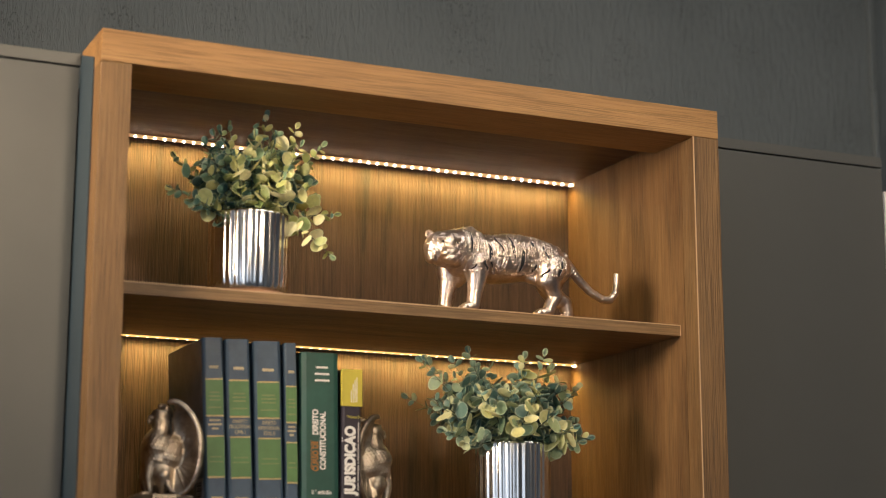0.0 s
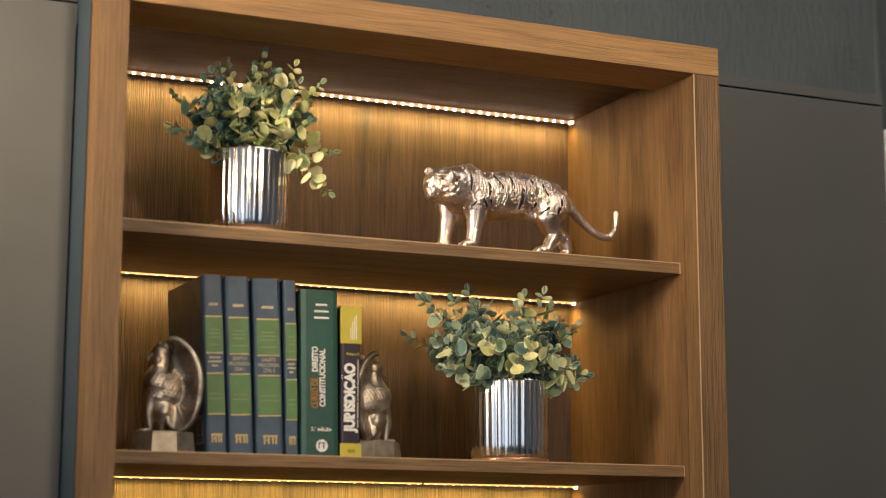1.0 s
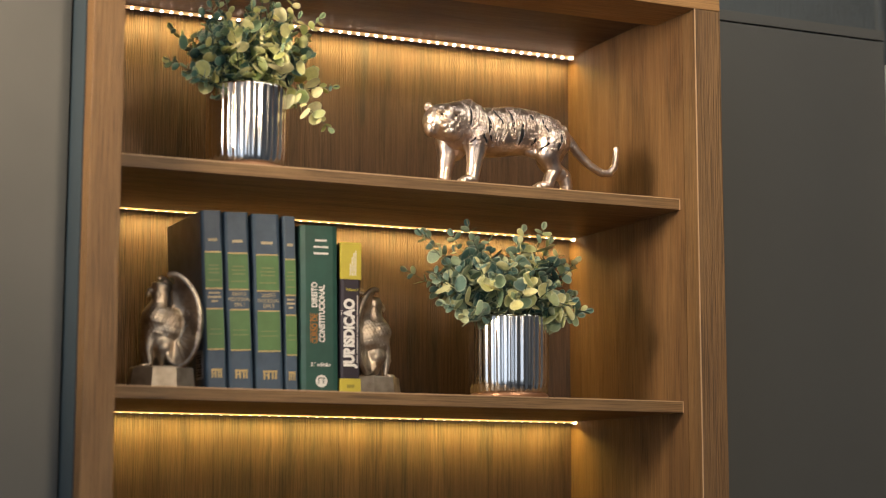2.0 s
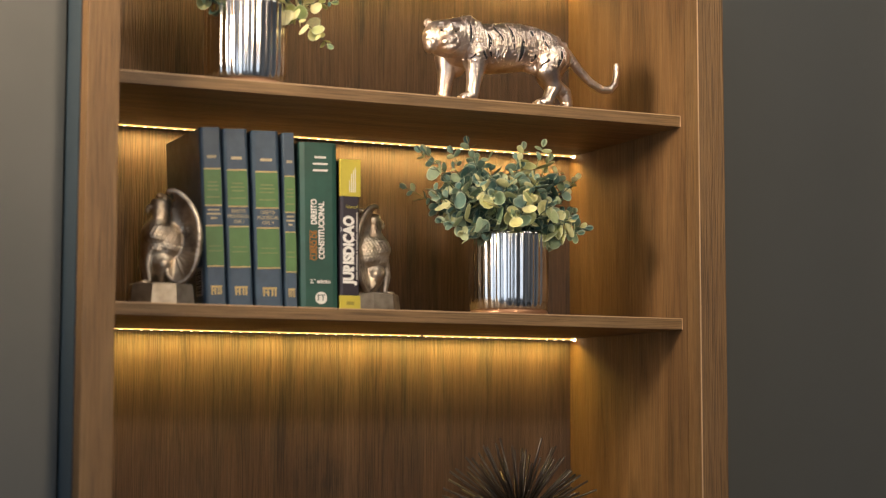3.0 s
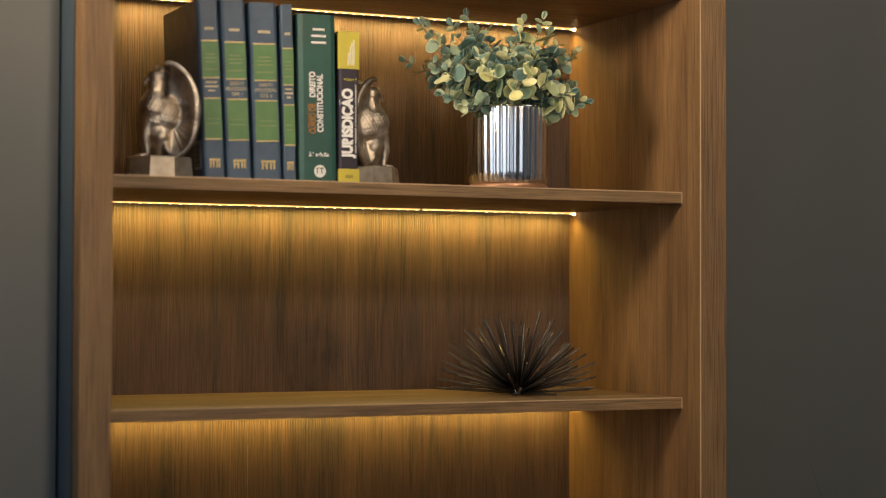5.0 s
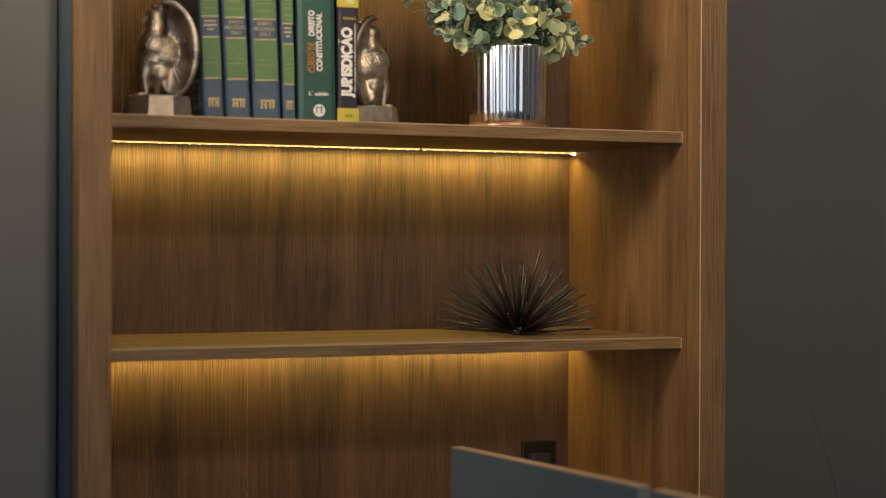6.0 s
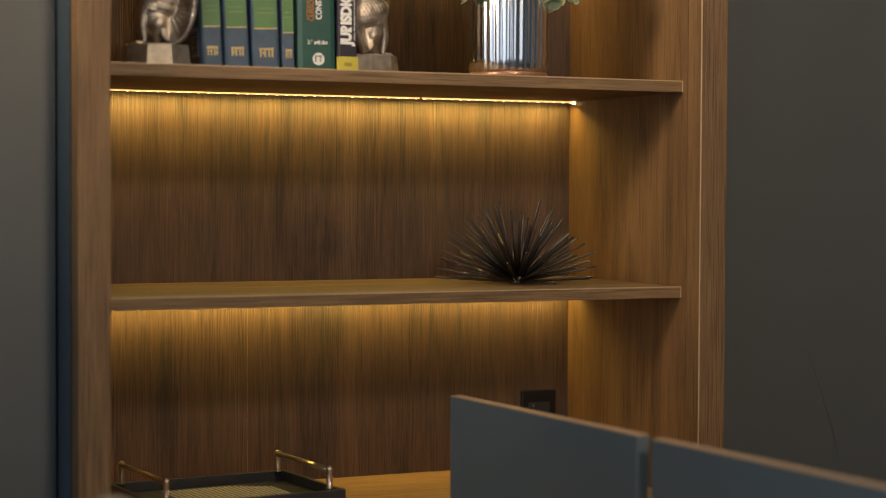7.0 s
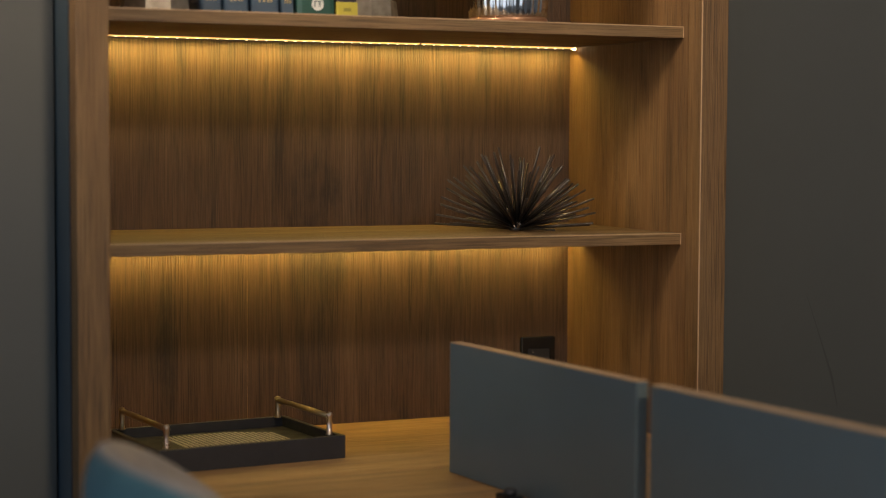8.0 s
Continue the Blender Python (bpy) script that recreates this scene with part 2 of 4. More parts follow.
# Light on the front and right sprigs is put into these paler leaf tones.
LIT_TONES_A = [(0.0, (0.32, 0.41, 0.15)), (0.3, (0.54, 0.57, 0.20)), (0.65, (0.78, 0.74, 0.34)), (1.0, (0.84, 0.79, 0.48))]
LIT_TONES_B = [(0.0, (0.20, 0.30, 0.19)), (0.35, (0.42, 0.47, 0.22)), (0.7, (0.70, 0.66, 0.29)), (1.0, (0.85, 0.79, 0.40))]


def leaf_pair(name, stops, joined=False):
    """Blade and paler margin of the same leaf."""
    margin = [(at, [c + (p - c) * 0.32 for c, p in zip(rgb, (0.82, 0.84, 0.62))]) for at, rgb in stops]
    return leafy(name, stops, 0.52, joined), leafy(name + "_margin", margin, 0.5, joined)


PALE_A, PALE_B = leaf_pair("eucalyptus_lit_leaf_warm", LIT_TONES_A), leaf_pair("eucalyptus_lit_leaf_grey", LIT_TONES_B)
LEAF_A, INNER_A = leaf_pair("eucalyptus_leaf_warm", TONES_A), leaf_pair("eucalyptus_inner_leaf_warm", TONES_A, True)
LEAF_B, INNER_B = leaf_pair("eucalyptus_leaf_blue", TONES_B), leaf_pair("eucalyptus_inner_leaf_blue", TONES_B, True)
STEM = mottled("green_stem", (0.07, 0.10, 0.06), 0.6, 0.2, 60.0)
SOIL = mottled("dark_moss", (0.03, 0.035, 0.02), 0.9, 0.3, 60.0, 200.0, 0.6)


# ---- shapes ----
def cuboid(bm, x0, x1, y0, y1, z0, z1, bevel=0.0, mat=0):
    vs = [bm.verts.new((x, y, z)) for x in (x0, x1) for y in (y0, y1) for z in (z0, z1)]
    faces = [bm.faces.new([vs[i] for i in q]) for q in ((0, 1, 3, 2), (4, 6, 7, 5), (0, 4, 5, 1), (2, 3, 7, 6), (0, 2, 6, 4), (1, 5, 7, 3))]
    for f in faces:
        f.material_index = mat
    if bevel:
        edges = {e for f in faces for e in f.edges}
        made = bmesh.ops.bevel(bm, geom=list(edges), offset=bevel, segments=2, profile=0.6, affect="EDGES")
        for f in made["faces"]:
            f.material_index = mat
    return bm


def box(x0, x1, y0, y1, z0, z1, bevel=0.0):
    return cuboid(bmesh.new(), x0, x1, y0, y1, z0, z1, bevel)


def lathe(bm, profile, n, radius=lambda a, r, z: r, centre=(0, 0), mat=0):
    rings = []
    for r, z in profile:
        rings.append([bm.verts.new((centre[0] + radius(a, r, z) * math.cos(a), centre[1] + radius(a, r, z) * math.sin(a), z))
                      for a in (2 * math.pi * k / n for k in range(n))])
    for lo, hi in zip(rings, rings[1:]):
        for k in range(n):
            f = bm.faces.new((lo[k], lo[(k + 1) % n], hi[(k + 1) % n], hi[k]))
            f.material_index, f.smooth = mat, True
    for ring, turn in ((rings[0], -1), (rings[-1], 1)):
        f = bm.faces.new(ring[::turn])
        f.material_index = mat
    return bm


def rod(bm, points, radii, n=8, mat=0):
    pts = [Vector(p) for p in points]
    rings, side = [], None
    for i, p in enumerate(pts):
        d = (pts[min(i + 1, len(pts) - 1)] - pts[max(i - 1, 0)]).normalized()
        if side is None:
            side = d.orthogonal().normalized()
        side = (side - d * side.dot(d)).normalized()
        up = d.cross(side)
        rings.append([bm.verts.new(p + radii[i] * (side * math.cos(a) + up * math.sin(a))) for a in (2 * math.pi * k / n for k in range(n))])
    for lo, hi in zip(rings, rings[1:]):
        for k in range(n):
            f = bm.faces.new((lo[k], lo[(k + 1) % n], hi[(k + 1) % n], hi[k]))
            f.smooth, f.material_index = True, mat
    bm.faces.new(rings[0][::-1]).material_index = mat
    bm.faces.new(rings[-1]).material_index = mat
    return bm


def mesh_of(name, bm, *materials):
    bmesh.ops.recalc_face_normals(bm, faces=bm.faces)
    me = bpy.data.meshes.new(name)
    bm.to_mesh(me)
    bm.free()
    for m in materials:
        me.materials.append(m)
    return me


def thing(name, place, label, category, group="", turn=0.0, kind=""):
    ob = new(name)
    ob.matrix_world = pose(*place, 0, 0, turn)
    ob.empty_display_size = 0.05
    return tagged(ob, label, category, group, kind)


def part(name, bm, mat, parent, label=""):
    ob = new(name, mesh_of(name, bm, *(mat if isinstance(mat, (list, tuple)) else (mat,))))
    ob.parent = parent
    return tagged(ob, label)


def solid(name, bm, mat, label, category, kind="", place=(0, 0, 0)):
    ob = new(name, mesh_of(name, bm, mat))
    ob.location = place
    return tagged(ob, label, category, "", kind)


def placed(name, me, parent, m, label=""):
    ob = new(name, me)
    ob.parent = parent
    ob.matrix_local = m
    return tagged(ob, label)


def lettering(text, size, bold=0.0):
    curve = bpy.data.curves.new("lettering", "FONT")
    curve.body, curve.size, curve.align_x, curve.align_y, curve.extrude = text, size, "CENTER", "CENTER", 0.0
    curve.offset = bold
    ob = new("lettering", curve)
    me = bpy.data.meshes.new_from_object(ob.evaluated_get(bpy.context.evaluated_depsgraph_get()))
    bpy.data.objects.remove(ob)
    bpy.data.curves.remove(curve)
    return me


# ---- room ----
X0, X1, Y0, Y1, TOP = -3.2, 3.4, -4.5, 0.50, 2.92
solid("floor", box(X0, X1, Y0, Y1, -0.1, 0), FLOOR, "dull stone-coloured floor of the room", "floor", "structure")
solid("ceiling", box(X0, X1, Y0, Y1, TOP, TOP + 0.1), ROOM, "plain painted ceiling of the room", "ceiling", "structure")
solid("wall_north", box(X0, X1, Y1, Y1 + 0.12, 0, TOP), PLASTER, "dark grey scraped plaster wall above the cabinets", "wall", "structure")
west = bmesh.new()
for y0, y1, z0, z1 in ((Y0, -4.2, 0, TOP), (-0.6, Y1, 0, TOP), (-4.2, -0.6, 0, 0.30), (-4.2, -0.6, 2.60, TOP)):
    cuboid(west, X0 - 0.12, X0, y0, y1, z0, z1)
solid("wall_west", west, ROOM, "plain grey painted wall with an opening for an added window", "wall", "structure")
solid("wall_east", box(X1, X1 + 0.12, Y0, Y1, 0, TOP), ROOM, "plain grey painted wall", "wall", "structure")
south = bmesh.new()
for x0, x1, z0, z1 in ((X0, -1.3, 0, TOP), (0.7, X1, 0, TOP), (-1.3, 0.7, 0, 0.65), (-1.3, 0.7, 2.45, TOP)):
    cuboid(south, x0, x1, Y0 - 0.12, Y0, z0, z1)
solid("wall_south", south, ROOM, "plain grey painted wall with an opening for an added window", "wall", "structure")
# Unseen window frames, added round the two cool area lights.
for name, place, half, z0, z1, turn in (("added_window_1", (-0.30, Y0 - 0.06, 0), 1.00, 0.65, 2.45, 0), ("added_window_2", (X0 - 0.06, -2.4, 0), 1.80, 0.30, 2.60, 90)):
    win = thing(name, place, "unseen white framed window added round a cool light", "window", turn=turn, kind="structure")
    for x0, x1, a, b in ((-half, half, z0, z0 + 0.05), (-half, half, z1 - 0.05, z1), (-half, -half + 0.05, z0 + 0.05, z1 - 0.05), (half - 0.05, half, z0 + 0.05, z1 - 0.05), (-0.02, 0.02, z0 + 0.05, z1 - 0.05)):
        part("window_frame", box(x0, x1, -0.03, 0.03, a, b, 0.004), WHITE, win)
# a shallow upright ridge in the wall coat
solid("trim", box(1.688, 1.702, Y1 - 0.012, Y1, 2.0, TOP, 0.003), PLASTER, "narrow upright ridge on the grey wall", "trim", "structure")

# ---- bookcase ----
W, P, PL, S, D = 0.938, 0.048, 0.045, 0.0542, 0.4357
CEIL, BEAM, HIGH = 2.054, 2.039, 2.087
SHELVES = (1.733, 1.404, 1.076)
DESK = 0.740
case = thing("bookcase", (0, 0, 0), "tall brown wood bookcase with open lit shelves", "bookcase")
part("post", box(-PL, 0, 0, 0.040, 0, BEAM - 0.0006, 0.0012), WOOD_POST, case)
part("post", box(W, W + P, 0, 0.040, 0, BEAM - 0.0006, 0.0012), WOOD_POST, case)
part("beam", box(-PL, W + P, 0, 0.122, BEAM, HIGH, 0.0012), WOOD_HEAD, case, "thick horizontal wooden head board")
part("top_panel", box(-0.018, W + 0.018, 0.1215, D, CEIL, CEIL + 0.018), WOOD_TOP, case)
part("side_panel", box(W, W + 0.018, 0.0405, D, 0, CEIL), WOOD_Z, case)
part("side_panel", box(-0.018, 0, 0.0405, D, 0, CEIL), WOOD_Z, case)
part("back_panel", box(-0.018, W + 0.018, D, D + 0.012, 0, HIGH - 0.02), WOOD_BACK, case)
part("seam", box(0.3362, 0.3372, D - 0.0006, D + 0.001, DESK, SHELVES[2] - 0.02), WOOD_X, case, "fine upright joint line in the back")
cover = bmesh.new()
for x in (-PL - 0.0016, -PL - 0.0003):
    for y, z in ((0.0405, 0), (0.125, 0), (0.125, HIGH - 0.004), (0.0405, BEAM + 0.016)):
        cover.verts.new((x, y, z))
cover.verts.ensure_lookup_table()
for q in ((3, 2, 1, 0), (4, 5, 6, 7), (0, 1, 5, 4), (1, 2, 6, 5), (2, 3, 7, 6), (3, 0, 4, 7)):
    cover.faces.new([cover.verts[k] for k in q])
part("side_board", cover, GREY_SIDE, case, "blue-grey outer side board")
part("side_board", box(W + 0.0185, W + P - 0.001, 0.0405, 0.125, 0, BEAM - 0.001), GREY_SIDE, case, "blue-grey outer side board")
part("edge_strip", box(W - 0.0012, W + 0.0006, -0.0009, 0.0006, DESK, BEAM), BAND, case, "pale edge strip")
for z in SHELVES:
    shelf = part("shelf", box(0.0005, W - 0.0005, S, D - 0.001, z - 0.018, z, 0.0008), WOOD_X, case)
    strip = part("edge_strip", box(0.001, W - 0.001, S - 0.0008, S + 0.0004, z - 0.0012, z + 0.0004), BAND, shelf)
    part("edge_strip", box(W - 0.0016, W - 0.0004, S - 0.0008, S + 0.0004, z - 0.018, z), BAND, shelf)

# ---- lit strips under the boards ----
DOT = mesh_of("led", lathe(bmesh.new(), [(0.0024, 0), (0.0024, -0.0003), (0.0014, -0.0006)], 8), LED_SOFT)
DOME = mesh_of("led", lathe(bmesh.new(), [(0.0026, 0), (0.0026, -0.0009), (0.0014, -0.0017)], 10), LED_DOT)
for z, bulb, nod in ((CEIL - 0.003, DOME, -38), (SHELVES[0] - 0.018, DOT, 0), (SHELVES[1] - 0.018, DOT, 0), (SHELVES[2] - 0.018, DOT, 0)):
    tape = thing("led_strip", (0, 0, z), "glowing warm strip of small lamps under the shelf board", "light strip", "strips in the bookcase")
    part("tape", box(0.004, W - 0.003, LED_Y - 0.002, LED_Y + 0.007, -0.004 if nod else -0.0021, -0.0002, 0.0006), LED_TAPE if nod else LED_GLOW, tape)
    part("rail", box(0.004, W - 0.003, LED_Y + 0.0072, LED_Y + 0.0085, -0.0038, -0.0002), GAP, tape)
    for k in range(56):
        placed("led", bulb, tape, pose(0.012 + k * 0.01665, LED_Y - 0.0015 * (nod < 0) + 0.002 * (nod == 0), -0.004 if nod else -0.0021, nod))
    if z == SHELVES[1] - 0.018:
        part("joint", box(0.6335, 0.6370, LED_Y - 0.0025, LED_Y + 0.0080, -0.0030, -0.0001, 0.0004), GAP, tape, "dark joint between two lengths")
    # glowing bead that stands in for the strip's light spot on the side board
    part("end_spot_glow", lathe(bmesh.new(), [(0.0022, -0.0048), (0.0028, -0.0040), (0.0028, -0.0012), (0.0022, -0.0004)], 12, centre=(W - 0.0060, LED_Y)), LED_SOFT, tape, "glowing bead for the light spot on the side board")

# ---- grey cupboards on both sides ----
DOOR_Y = 0.120
for x0, x1, words in ((-0.95, -PL - 0.002, "pale grey flat cupboard door beside the bookcase"), (W + P + 0.001, 1.412, "dark grey flat cupboard door beside the bookcase")):
    cup = thing("cupboard", ((x0 + x1) / 2, 0.3, 0), words, "cupboard", "cupboards beside the bookcase")
    h = (x1 - x0) / 2
    part("carcass", box(-h, h, -0.155, 0.18, 0, 2.083, 0.001), GREY, cup)
    part("door", box(-h + 0.002, h - 0.002, -0.180, -0.158, 0.08, 2.0615, 0.0012), GREY, cup)
    part("top_rail", box(-h, h, -0.180, -0.156, 2.0645, 2.083, 0.001), GREY, cup)
# a faint curved scuff low on the dark door
SCUFF = mottled("scuff_grey", (0.070, 0.071, 0.067), 0.6, 0.1)
scuff = bmesh.new()
for x, z, w in ((1.229, 0.962, 0.0004), (1.256, 0.893, 0.0012), (1.2825, 0.823, 0.0026), (1.2965, 0.767, 0.0005)):
    scuff.verts.new((x - w - cup.location.x, DOOR_Y - 0.0004 - 0.3, z))
    scuff.verts.new((x + w - cup.location.x, DOOR_Y - 0.0004 - 0.3, z))
scuff.verts.ensure_lookup_table()
for k in range(0, 6, 2):
    scuff.faces.new([scuff.verts[k + i] for i in (0, 1, 3, 2)])
part("scuff", scuff, SCUFF, cup, "faint dark scuff mark")
solid("wall_return", box(1.4135, 1.50, 0.118, Y1, 0, 2.02), WHITE, "white painted edge beside the grey cupboard", "wall", "structure")

# ---- desk, dividers and tray ----
desk = thing("desk", (0.5, -0.3, 0), "brown wood desk top running out of the bookcase", "desk")
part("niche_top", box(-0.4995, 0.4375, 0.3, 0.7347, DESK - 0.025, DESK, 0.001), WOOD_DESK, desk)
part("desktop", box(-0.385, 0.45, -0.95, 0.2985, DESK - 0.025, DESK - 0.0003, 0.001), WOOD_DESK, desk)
for y in (-0.92, 0.22):
    part("leg_panel", box(-0.25, 0.40, y, y + 0.025, 0, DESK - 0.0255, 0.001), GREY, desk)
part("cable_bead", cuboid(bmesh.new(), -0.02, -0.012, 0.7315, 0.7345, DESK, DESK + 0.003, 0.0008), BAND, desk, "small pale crumb of sealant")
part("cable_bead", cuboid(bmesh.new(), -0.166, -0.160, 0.7315, 0.7345, DESK, DESK + 0.0024, 0.0006), BAND, desk, "small pale crumb of sealant")


def divider(x, y, length, label):
    d = thing("divider_panel", (x, y, DESK), label, "desk divider", "dividers on the desk", 4.2)
    # local -y runs out along the desk
    part("panel", box(0, 0.018, -length, 0, 0.0005, 0.1895, 0.0012), DIVIDER, d)
    part("edge_strip", box(0.0, 0.0185, -length, 0, 0.1897, 0.1907), BAND, d, "pale upper edge")
    return d


divider(0.4875, -0.045, 0.475, "low blue-grey divider board standing on the desk")
divider(0.5228, -0.551, 0.60, "low blue-grey divider board in line with another")
clip = thing("desk_clamp", (0.484, -0.262, DESK), "small black clamp foot at the divider", "clamp", turn=4.2)
part("foot", box(-0.022, 0.0, -0.03, 0.012, 0.0, 0.010, 0.003), BLACK_GLOSS, clip)
part("knob", lathe(bmesh.new(), [(0.008, 0.010), (0.009, 0.012), (0.009, 0.016), (0.006, 0.018)], 16, centre=(-0.011, -0.01)), BLACK, clip)


def tray():
    """Shallow square tray; local x along its front, y inwards, origin at the front right corner."""
    t = thing("serving_tray", (0.390, 0.121, DESK), "black square tray with brass handles and striped base", "tray", turn=5.2)
    w, d, h, k = 0.300, 0.222, 0.035, 0.009
    part("base", box(-w + k, -k, k, d - k, 0.001, 0.0195), BLACK, t)
    for x0, x1, y0, y1 in ((-w, 0, 0, k), (-w, 0, d - k, d), (-w, -w + k, k + 0.0003, d - k - 0.0003), (-k, 0, k + 0.0003, d - k - 0.0003)):
        part("rim", box(x0, x1, y0, y1, 0, h, 0.0012), BLACK, t)
    n = 21
    for i in range(n):
        x = -w + 0.078 + i * (w - 0.125) / n
        y1 = d - 0.03 - 0.035 * max(0, i - n * 0.62) / (n * 0.38)
        if x > -w:
            part("inlay_stripe", box(x, x + 0.0042, 0.030, y1, 0.0198, 0.0206), STRIPE, t, "bone-coloured inlaid stripe")
    for x in (-w + 0.018, -0.020):
        handle = part("handle", rod(bmesh.new(), [(x, 0.016, 0.0635), (x, 0.1, 0.0642), (x, d - 0.016, 0.0635)], [0.0042] * 3, 12), BRASS, t, "slim brass handle bar")
        for y in (0.016, d - 0.016):
            part("handle_post", lathe(bmesh.new(), [(0.0055, h), (0.0055, h + 0.002), (0.0042, h + 0.003), (0.0042, 0.0610), (0.0052, 0.0630), (0.0052, 0.0680), (0.002, 0.0700)], 14, centre=(x, y)), ROSE if y < 0.05 else BRASS, handle, "upright metal post")
    return t


tray()

plate = thing("wall_socket", (0.876, D, 0.822), "black glossy socket plate on the wood back", "socket")
part("plate", box(-0.034, 0.034, -0.008, 0, -0.057, 0.052, 0.003), BLACK_GLOSS, plate)
part("insert", box(-0.021, 0.021, -0.0098, -0.0081, -0.03, 0.03, 0.0012), BLACK, plate)
part("indicator", box(-0.013, -0.011, -0.0106, -0.0099, 0.024, 0.026), STRIPE, plate)


def tub_chair():
    c = thing("tub_chair", (0.097, -0.74, 0), "teal leather tub chair with pale piped rim", "chair")
    n, r0, r1 = 40, 0.245, 0.300

    def top(a):
        return 0.922 - 0.030 * (abs(a) / 44.0) ** 2.6

    shell, rim, lining = bmesh.new(), bmesh.new(), bmesh.new()
    rows = []
    for k in range(n + 1):
        a = -92 + 184 * k / n
        ca, sa = -math.cos(radians(a)), -math.sin(radians(a))
        z = top(a)
        ring = [(r0 + 0.035, 0.36), (r1 - 0.012, 0.37), (r1, 0.42), (r1 + 0.004, 0.5 * (z + 0.42)), (r1, z - 0.035), (r1 - 0.006, z - 0.012), (r1 - 0.014, z - 0.003)]
        rows.append([shell.verts.new((r * ca, r * sa, zz)) for r, zz in ring])
    for a, b in zip(rows, rows[1:]):
        for i in range(len(a) - 1):
            shell.faces.new((a[i], b[i], b[i + 1], a[i + 1])).smooth = True
    part("shell", shell, TEAL, c)
    rows = []
    for k in range(n + 1):
        a = -92 + 184 * k / n
        ca, sa, z = -math.cos(radians(a)), -math.sin(radians(a)), top(a)
        ring = [(r1 - 0.014, z - 0.003), (r1 - 0.015, z + 0.001), (r1 - 0.022, z + 0.003), (r1 - 0.03, z), (r0 + 0.006, z - 0.012), (r0, z - 0.04)]
        rows.append([rim.verts.new((r * ca, r * sa, zz)) for r, zz in ring])
    for a, b in zip(rows, rows[1:]):
        for i in range(len(a) - 1):
            rim.faces.new((a[i], b[i], b[i + 1], a[i + 1])).smooth = True
    part("piped_rim", rim, BEIGE, c, "pale beige leather rim")
    rows = []
    for k in range(n + 1):
        a = -92 + 184 * k / n
        ca, sa, z = -math.cos(radians(a)), -math.sin(radians(a)), top(a)
        rows.append([lining.verts.new((r * ca, r * sa, zz)) for r, zz in ((r0, z - 0.04), (r0 - 0.012, 0.5 * (z + 0.44)), (r0 + 0.01, 0.44), (r0 + 0.035, 0.36))])
    for a, b in zip(rows, rows[1:]):
        for i in range(len(a) - 1):
            lining.faces.new((a[i], b[i], b[i + 1], a[i + 1])).smooth = True
    part("lining", lining, BEIGE, c)
    part("seat", box(-0.23, 0.24, -0.235, 0.235, 0.365, 0.47, 0.03), TEAL, c)
    for x in (-0.15, 0.18):
        for y in (-0.16, 0.16):
            part("leg", rod(bmesh.new(), [(x * 1.15, y * 1.15, 0), (x, y, 0.366)], [0.011, 0.017], 12), BLACK, c)
    return c


tub_chair()

# ---- books ----
SPINE_Y, BOOK_D, BASE = 0.092, 0.182, SHELVES[1]


def face_text(parent, text, size, x, z, mat, upright=False, name="lettering", squeeze=1.0, label="", bold=0.0):
    """Flat printed lettering on a spine; upright text reads from the bottom up."""
    me = lettering(text, size, bold)
    me.materials.append(mat)
    m = pose(x, -0.0009, z, 90, 0, 0)
    if upright:
        m = m @ pose(0, 0, 0, 0, 0, 90)
    return placed(name, me, parent, m @ Matrix.Diagonal((squeeze, 1, 1, 1)), label)


def bar(parent, x0, x1, z0, z1, mat, name="print_bar", y=-0.0007):
    return part(name, box(x0, x1, y, y + 0.0012, z0, z1), mat, parent)


def book(x0, x1, height, cover, words, lean=0.0):
    """A book that leans to -x by so many degrees, standing on its lower edge on that side."""
    b = thing("book", (0, 0, 0), words, "book", "law books on the shelf")
    h = (x1 - x0) / 2 - 0.0006
    b.matrix_world = pose(x0, SPINE_Y, BASE) @ pose(0, 0, 0, 0, -lean, 0) @ pose((x1 - x0) / 2, 0, 0)
    bm = bmesh.new()
    for side in (-1, 1):
        lo, hi = sorted((side * h, side * (h - 0.0026)))
        cuboid(bm, lo, hi, 0.006, BOOK_D, 0, height, 0.0007)
    part("cover", bm, cover, b)
    sp = bmesh.new()
    prof = [(-h, 0.007), (-h + 0.0016, 0.0022), (-h * 0.72, 0.0004), (h * 0.72, 0.0004), (h - 0.0016, 0.0022), (h, 0.007), (h - 0.003, 0.0085), (-h + 0.003, 0.0085)]
    lo = [sp.verts.new((x, y, 0.0)) for x, y in prof]
    hi = [sp.verts.new((x, y, height)) for x, y in prof]
    for k in range(len(prof)):
        sp.faces.new((lo[k], lo[(k + 1) % 8], hi[(k + 1) % 8], hi[k]))
    sp.faces.new(lo[::-1]), sp.faces.new(hi)
    part("spine", sp, cover, b)
    part("pages", box(-h + 0.0027, h - 0.0027, 0.009, BOOK_D - 0.004, 0.003, height - 0.004), PAPER, b)
    return b, h


